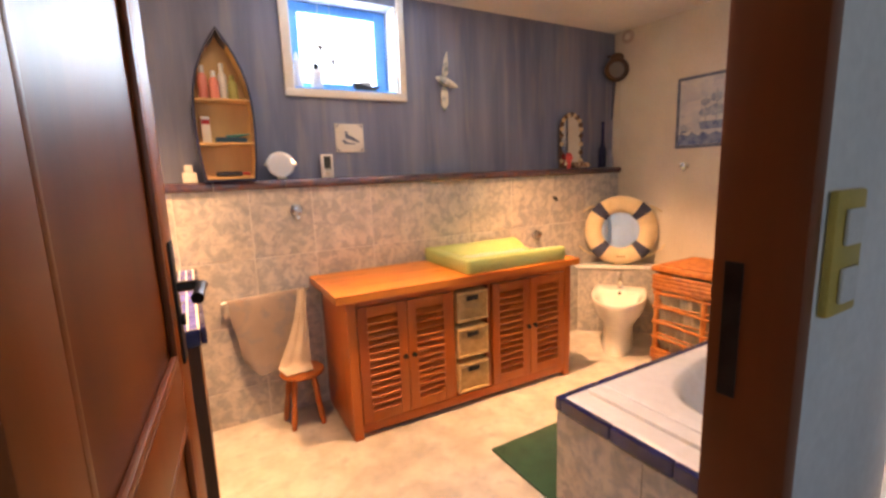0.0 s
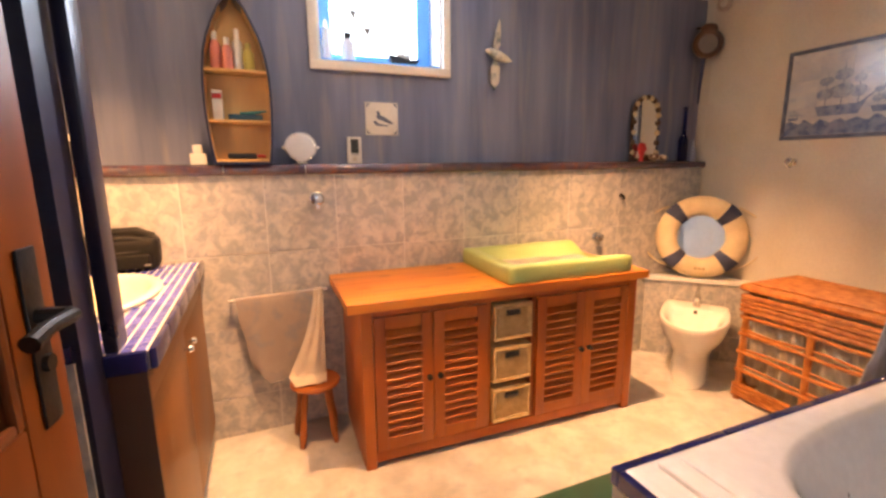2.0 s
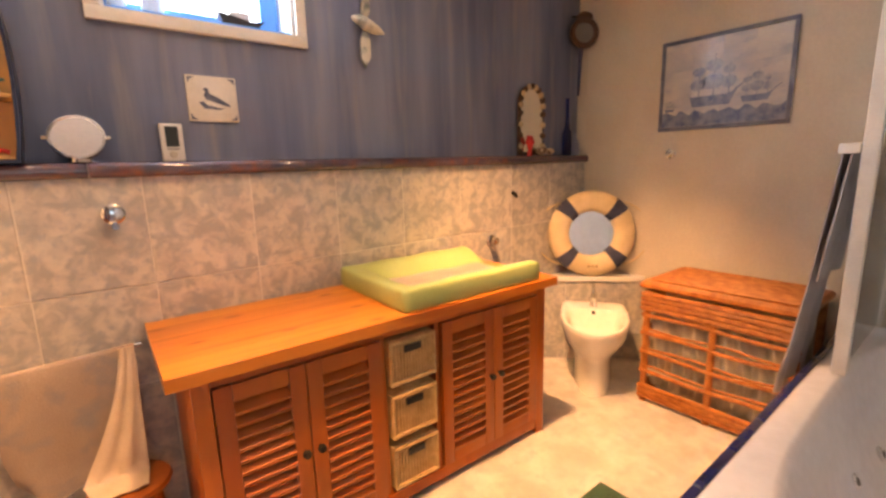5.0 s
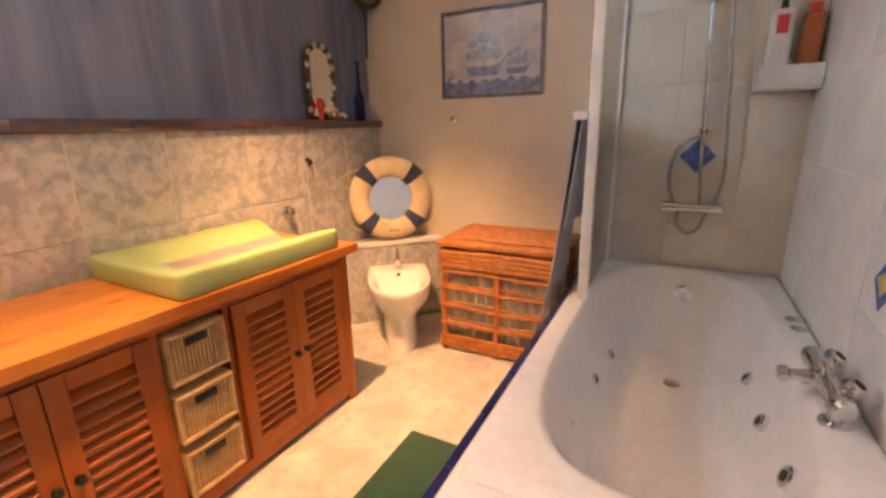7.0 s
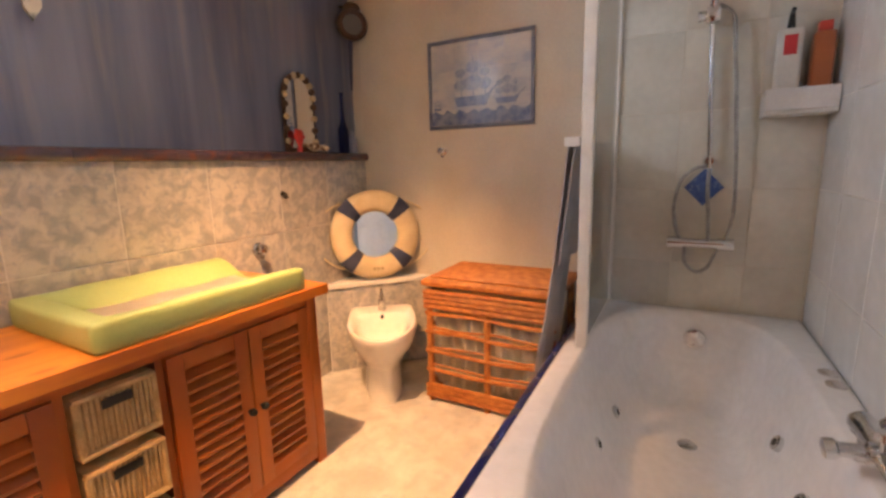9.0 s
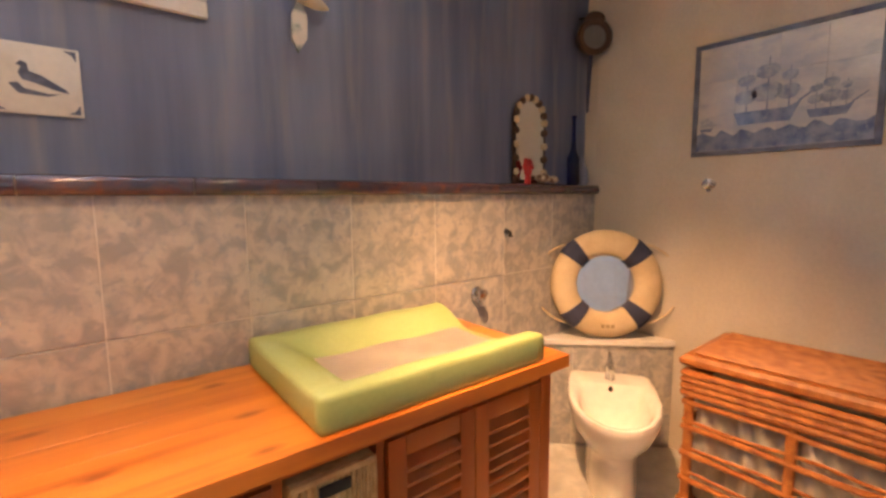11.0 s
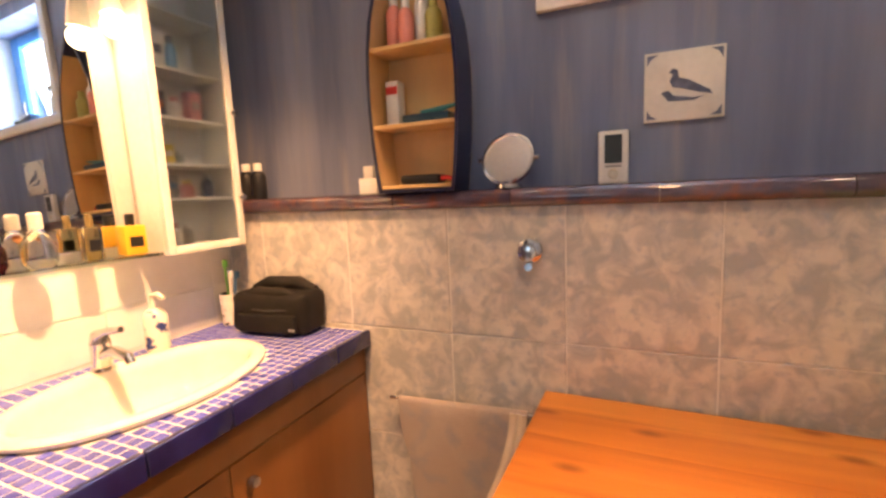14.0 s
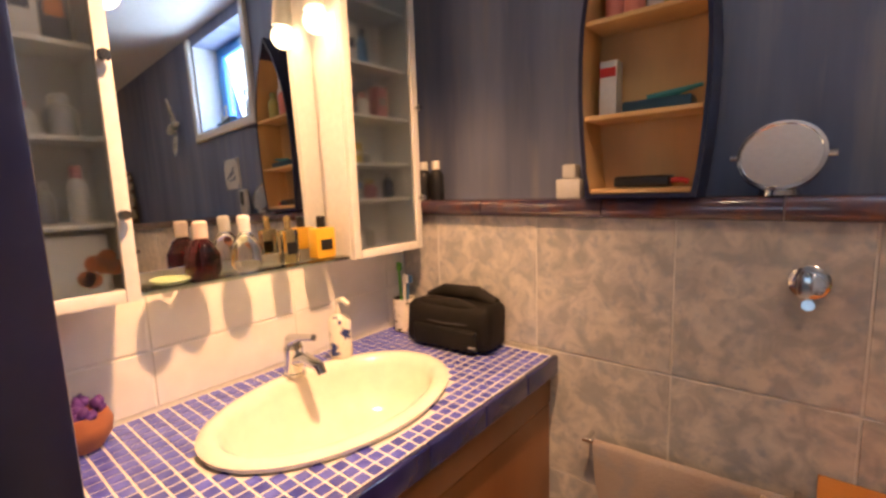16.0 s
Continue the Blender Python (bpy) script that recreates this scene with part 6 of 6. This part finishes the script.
gs = thing("glass_shelf", (XL + 0.07, 2.48, 1.118), "greenish glass shelf under the mirror", "shelf")
gp = part("glass_plate", block(XL + 0.003, 0.180, 2.218, 2.687, 1.110, 1.1175, 0.002), glass("green_edge_glass", (0.80, 0.93, 0.85)), gs)
gp.visible_shadow = False
for y in (2.30, 2.66):
    part("clip", block(XL + 0.001, XL + 0.02, y, y + 0.02, 1.100, 1.1095, 0.002), CHROME, gs)
for y, ax in ((2.275, 0.082), (2.654, 0.082)):
    ml = thing("mirror_spot", (0.150, y, 1.66), "small white spot with a warm globe bulb over the mirror", "wall lamp", "mirror spots")
    yy = y
    bm = bmesh.new()
    bmesh.ops.create_uvsphere(bm, u_segments=20, v_segments=14, radius=0.029)
    bm.transform(Matrix.Translation((0.150, yy, 1.680)))
    bulb = part("bulb", bm, glow("bulb_glow", (1.0, 0.70, 0.36), 14), ml, sharp=90)
    bulb.visible_shadow = False
    part("lamp_holder", tube([(0.148, yy, 1.707), (0.142, yy, 1.736), (0.136, yy, 1.772)], [0.026, 0.024, 0.020], 18), WHITE_PLASTIC, ml)
    part("arm", tube([(0.136, yy, 1.772), (0.130, yy, 1.794), (ax, yy, 1.80)], 0.009, 10), WHITE_PLASTIC, ml)

# perfume bottles on the glass shelf
S = 1.118


def flask(y, r, h, liquid, cap, label, x=0.135, square=False):
    f = thing("perfume_bottle", (x, y, S), label, "perfume bottle", "perfume bottles")
    if square:
        part("flask_body", block(x - r * 0.7, x + r * 0.7, y - r, y + r, S, S + h * 0.72, 0.006, 2), liquid, f)
        part("cap", lathe(x, y, S + h * 0.7205, [(r * 0.4, 0), (r * 0.4, h * 0.26), (r * 0.3, h * 0.28)], 14), cap, f)
        part("label_plate", block(x + r * 0.7 + 0.0003, x + r * 0.7 + 0.001, y - r * 0.6, y + r * 0.6, S + h * 0.2, S + h * 0.45), BLACK_PLASTIC, f)
    else:
        part("flask_body", lathe(x, y, S, [(r * 0.75, 0), (r, h * 0.12), (r * 0.98, h * 0.4), (r * 0.6, h * 0.62), (r * 0.3, h * 0.70)], 20), liquid, f)
        part("cap", lathe(x, y, S + h * 0.7005, [(r * 0.42, 0), (r * 0.42, h * 0.26), (r * 0.3, h * 0.3)], 14), cap, f)


flask(2.352, 0.034, 0.115, glass("dark_red_perfume", (0.10, 0.005, 0.012)), plain("clear_cap", (0.65, 0.55, 0.5), 0.2), "dark red round perfume bottle")
flask(2.442, 0.032, 0.120, CLEAR, WHITE_PLASTIC, "clear round perfume bottle")
flask(2.545, 0.020, 0.110, glass("pale_gold_perfume", (0.85, 0.72, 0.35)), plain("gold_cap", (0.6, 0.45, 0.18), 0.25, 0.8), "slim square pale gold perfume bottle", square=True)
flask(2.638, 0.028, 0.105, plain("yellow_carton", (0.75, 0.42, 0.02), 0.4), BLACK_PLASTIC, "yellow perfume box with a black cap", square=True)
sd = thing("soap_tray", (XL + 0.07, 2.31, S), "pale green leaf-shaped dish on the glass shelf", "dish")
part("dish", rings([circle((0.132, 2.290), r, 18, S + z, r * 0.75) for r, z in ((0.03, 0), (0.045, 0.008), (0.042, 0.009), (0.028, 0.004))]), plain("pale_green_glaze", (0.45, 0.55, 0.30), 0.3), sd)

# toiletries in the glass cabinets
rng = random.Random(11)
TONES = [plain("toiletry_white", (0.70, 0.70, 0.70), 0.4), plain("toiletry_blue", (0.10, 0.25, 0.50), 0.4), plain("toiletry_rose", (0.55, 0.25, 0.28), 0.4), plain("toiletry_navy", (0.03, 0.05, 0.12), 0.4), plain("toiletry_yellow", (0.60, 0.48, 0.08), 0.4), plain("toiletry_grey", (0.35, 0.36, 0.38), 0.4), plain("toiletry_orange", (0.55, 0.16, 0.04), 0.4)]
NAMES = ["white", "blue", "rose", "navy", "yellow", "grey", "orange"]


def fill(z, y0, y1, kinds, hmax):
    y = y0
    for k in kinds:
        r = rng.uniform(0.016, 0.024)
        if y + 2 * r > y1:
            break
        h = rng.uniform(0.6, 0.95) * hmax
        x = XL + rng.uniform(0.05, 0.085)
        if rng.random() < 0.4:
            b = thing("toiletry_box", (x, y + r, z), NAMES[k] + " toiletry box on a cabinet board", "carton", "cabinet toiletries")
            part("box", block(x - r * 0.8, x + r * 0.8, y, y + 2 * r - 0.002, z + 0.0004, z + h, 0.002), TONES[k], b)
            part("print", block(x + r * 0.8 + 0.0003, x + r * 0.8 + 0.001, y + r * 0.4, y + 1.5 * r, z + h * 0.4, z + h * 0.65), TONES[(k + 3) % 7], b)
        else:
            bottle(x, y + r, z + 0.0004, r * 0.92, h, TONES[k], NAMES[k] + " toiletry bottle on a cabinet board", TONES[(k + 2) % 7], 0.5, group="cabinet toiletries")
        y += 2 * r + rng.uniform(0.002, 0.01)


fill(1.2435, 2.015, 2.200, (5, 0, 5, 0, 3), 0.10)
fill(1.3835, 2.015, 2.200, (0, 1, 0, 5, 1), 0.07)
fill(1.5285, 2.015, 2.200, (1, 0, 0, 3, 0), 0.13)
fill(1.6885, 2.015, 2.200, (0, 0, 5, 0, 0), 0.16)
fill(1.121, 2.708, 2.93, (0, 0, 5), 0.10)
fill(1.2585, 2.708, 2.93, (2, 5, 2, 3), 0.075)
fill(1.3535, 2.708, 2.93, (4, 4, 5), 0.06)
fill(1.4785, 2.708, 2.93, (2, 3, 0, 2), 0.10)
fill(1.6085, 2.708, 2.93, (3, 0, 1), 0.12)
fb = thing("printed_carton", (XL + 0.07, 2.13, 1.12), "white carton printed with orange flowers", "carton")
part("box", block(XL + 0.03, XL + 0.10, 2.02, 2.195, 1.1205, 1.225, 0.002), WHITE_PLASTIC, fb)
for k in range(6):
    bm = tube([(XL + 0.1005, 2.16 + 0.02 * math.cos(k) + 0.02, 1.165 + 0.02 * math.sin(k * 1.3)), (XL + 0.1015, 2.16 + 0.02 * math.cos(k) + 0.02, 1.165 + 0.02 * math.sin(k * 1.3))], 0.014, 10)
    part("printed_flower", bm, TONES[6], fb)

# ---- towel and stool by the cabinet ----
tr = thing("wall_towel_rail", (0.89, TW - 0.03, 0.66), "thin chrome towel rail on the tiled wall", "towel rail")
part("bar", tube([(0.68, TW - 0.046, 0.665), (1.10, TW - 0.046, 0.675)], 0.006, 10), CHROME, tr)
for x, z in ((0.69, 0.6653), (1.09, 0.6747)):
    part("post", tube([(x, TW - 0.046, z), (x, TW - 0.006, z)], 0.006, 10), CHROME, tr)
bm = hung_cloth(0.705, 1.075, TW - 0.046, 0.668, 0.26, 0.42, 1.4, 0.008, 9, gap=0.011)
for v in bm.verts:
    d = max(0.0, (0.66 - v.co.z) / 0.4)
    u = (v.co.x - 0.705) / 0.37
    v.co.x += 0.05 * d * (1 - u)
    v.co.z += 0.10 * d * max(0.0, u - 0.35) / 0.65 + (u - 0.5) * 0.012
    v.co.z += 0.09 * d * max(0.0, 0.22 - u) / 0.22
    v.co.y = min(v.co.y, TW - 0.012)
solid("hand_towel", bm, TOWEL, "faded grey and rose towel over the chrome rail", "towel", sharp=70)


def stool():
    cx, cy, H = 1.010, 2.862, 0.285
    s = thing("small_stool", (cx, cy, 0), "little orange-brown three-legged wooden stool", "stool")
    WOOD = surface("stool_wood", (0.28, 0.075, 0.015), (0.42, 0.13, 0.028), 5, 0.35, 0.08, 40, stretch=(0.3, 1, 1))
    part("seat", lathe(cx, cy, H - 0.028, [(0.095, 0), (0.108, 0.006), (0.112, 0.016), (0.106, 0.026), (0.03, 0.023)], 28), WOOD, s)
    for a in (0.6, 2.6, 3.9, 5.4):
        dx, dy = math.cos(a), math.sin(a)
        pts = [(cx + dx * r, cy + dy * r, z) for r, z in ((0.065, H - 0.027), (0.078, 0.20), (0.088, 0.13), (0.098, 0.06), (0.108, 0.0))]
        part("leg", tube(pts, [0.012, 0.016, 0.013, 0.017, 0.011], 12), WOOD, s)
    return s


stool()
# pale cloth: hangs from the rail end, gathers and spreads over the stool's seat
bm = bmesh.new()
rows = []
for k in range(19):
    t = k / 18
    row = []
    for i in range(15):
        u = i / 14
        if t < 0.72:
            f = t / 0.72
            left, right = 1.035 - 0.135 * f ** 1.6, 1.078 - 0.012 * f
            y = TW - 0.062 - 0.052 * f ** 1.3 + 0.006 * (0.4 + f) * math.sin(u * 15 + f * 2)
            z = 0.682 - 0.386 * f
        else:
            f = (t - 0.72) / 0.28
            left, right = 0.900 + 0.020 * f, 1.066 - 0.012 * f
            y = TW - 0.114 - 0.095 * f + 0.003 * math.sin(u * 15)
            z = 0.2935 - 0.004 * f + 0.003 * math.sin(u * 12 + f * 3) * (1 - f * 0.5)
        row.append(bm.verts.new((left + u * (right - left), y, z)))
    rows.append(row)
for a, b in zip(rows, rows[1:]):
    for j in range(14):
        bm.faces.new((a[j], b[j], b[j + 1], a[j + 1]))
bmesh.ops.recalc_face_normals(bm, faces=bm.faces)
bmesh.ops.solidify(bm, geom=bm.faces[:], thickness=0.003)
solid("face_cloth", bm, surface("pale_cloth", (0.56, 0.47, 0.38), (0.68, 0.60, 0.50), 7, 0.95, 0.4, 220, sheen=0.2), "pale cloth hung from the towel rail, trailing over the stool", "cloth", sharp=80)


# ---- tiles ----
def tile_mesh(name, w, h, d, material, bevel=0.0015):
    bm = block(-w / 2, w / 2, -d, 0, -h / 2, h / 2, bevel, 1)
    me = bpy.data.meshes.new(name)
    bm.to_mesh(me)
    bm.free()
    me.materials.append(material)
    return me


def piece(me, parent, place, name="tile"):
    ob = new(name, me)
    ob.parent = parent
    ob.matrix_local = Matrix.Translation(-WHERE[parent.name]) @ place
    return ob


cache = {}


def sized(w, h, d, material):
    key = (round(w, 4), round(h, 4), d, material.name)
    if key not in cache:
        cache[key] = tile_mesh("tile", w, h, d, material)
    return cache[key]


def cover(parent, lines_a, lines_z, material, place, d=0.0025, gap=0.0042):
    for a0, a1 in zip(lines_a, lines_a[1:]):
        for z0, z1 in zip(lines_z, lines_z[1:]):
            me = sized(a1 - a0 - gap, z1 - z0 - gap, d, material)
            piece(me, parent, place((a0 + a1) / 2, (z0 + z1) / 2))


cols = [XL + 0.002, 0.205, 0.535, 0.860, 1.168, 1.495, 1.825, 2.150, 2.495, 2.870, 3.20, XR - 0.001]
cover(wall_north, cols, [0.0, 0.190, 0.522, 0.855, 1.216], TILE, lambda a, z: Matrix.Translation((a, TW, z)))
cover(wall_west, [1.99, 2.265, 2.595, 2.925, TW - 0.009], [0.848, 0.972, 1.107], WHITE_TILE, lambda a, z: Matrix.Translation((XL, a, z)) @ pose(0, 0, 0, 0, 0, 90))
cover(wall_bath, [1.61, 1.94, 2.27, 2.60, 2.93, 3.26, XR - 0.008], [0.36, 0.70, 1.03, 1.36, 1.69, 2.02, CZ - 0.002], WHITE_TILE, lambda a, z: Matrix.Translation((a, 0.797, z)) @ pose(0, 0, 0, 0, 0, 180))
cover(wall_east, [0.804, 1.02, 1.30, 1.58], [0.36, 0.70, 1.03, 1.36, 1.69, 2.02, CZ - 0.002], surface("cream_shower_tile", (0.58, 0.55, 0.48), (0.68, 0.65, 0.58), 3, 0.22, 0.02, 30, vary=0.03), lambda a, z: Matrix.Translation((XR, a, z)) @ pose(0, 0, 0, 0, 0, -90))

# blue mosaic on the counter: the nearest pieces singly, the rest joined
MOSAIC = surface("blue_mosaic", (0.065, 0.075, 0.40), (0.13, 0.15, 0.58), 30, 0.18, 0.04, 80, coat=0.3, vary=0.25)
pitch = 0.0262
single = tile_mesh("mosaic_tile", pitch - 0.0045, pitch - 0.0045, 0.0016, MOSAIC, 0.0006)
rest = bmesh.new()
made = 0
ny, nx = int((VY1 - VY0) / pitch), int((VX1 - 0.016 - VX0) / pitch)
for j in range(ny):
    for i in range(nx - 1, -1, -1):
        x, y = VX0 + (i + 0.5) * pitch + 0.003, VY0 + (j + 0.5) * pitch + 0.005
        if ((x - SX) / (SA + 0.003)) ** 2 + ((y - SY) / (SB + 0.003)) ** 2 < 1:
            continue
        if made < 300 and x > 0.30:
            piece(single, slab, Matrix.Translation((x, y, VZ - 0.0038)) @ pose(0, 0, 0, -90, 0, 0), "mosaic_tile")
            made += 1
        else:
            box(rest, x - pitch / 2 + 0.00225, x + pitch / 2 - 0.00225, y - pitch / 2 + 0.00225, y + pitch / 2 - 0.00225, VZ - 0.0038, VZ - 0.0022)
tagged(part("mosaic_rest", rest, MOSAIC, slab, "blue mosaic tiles"), kind="stuff")
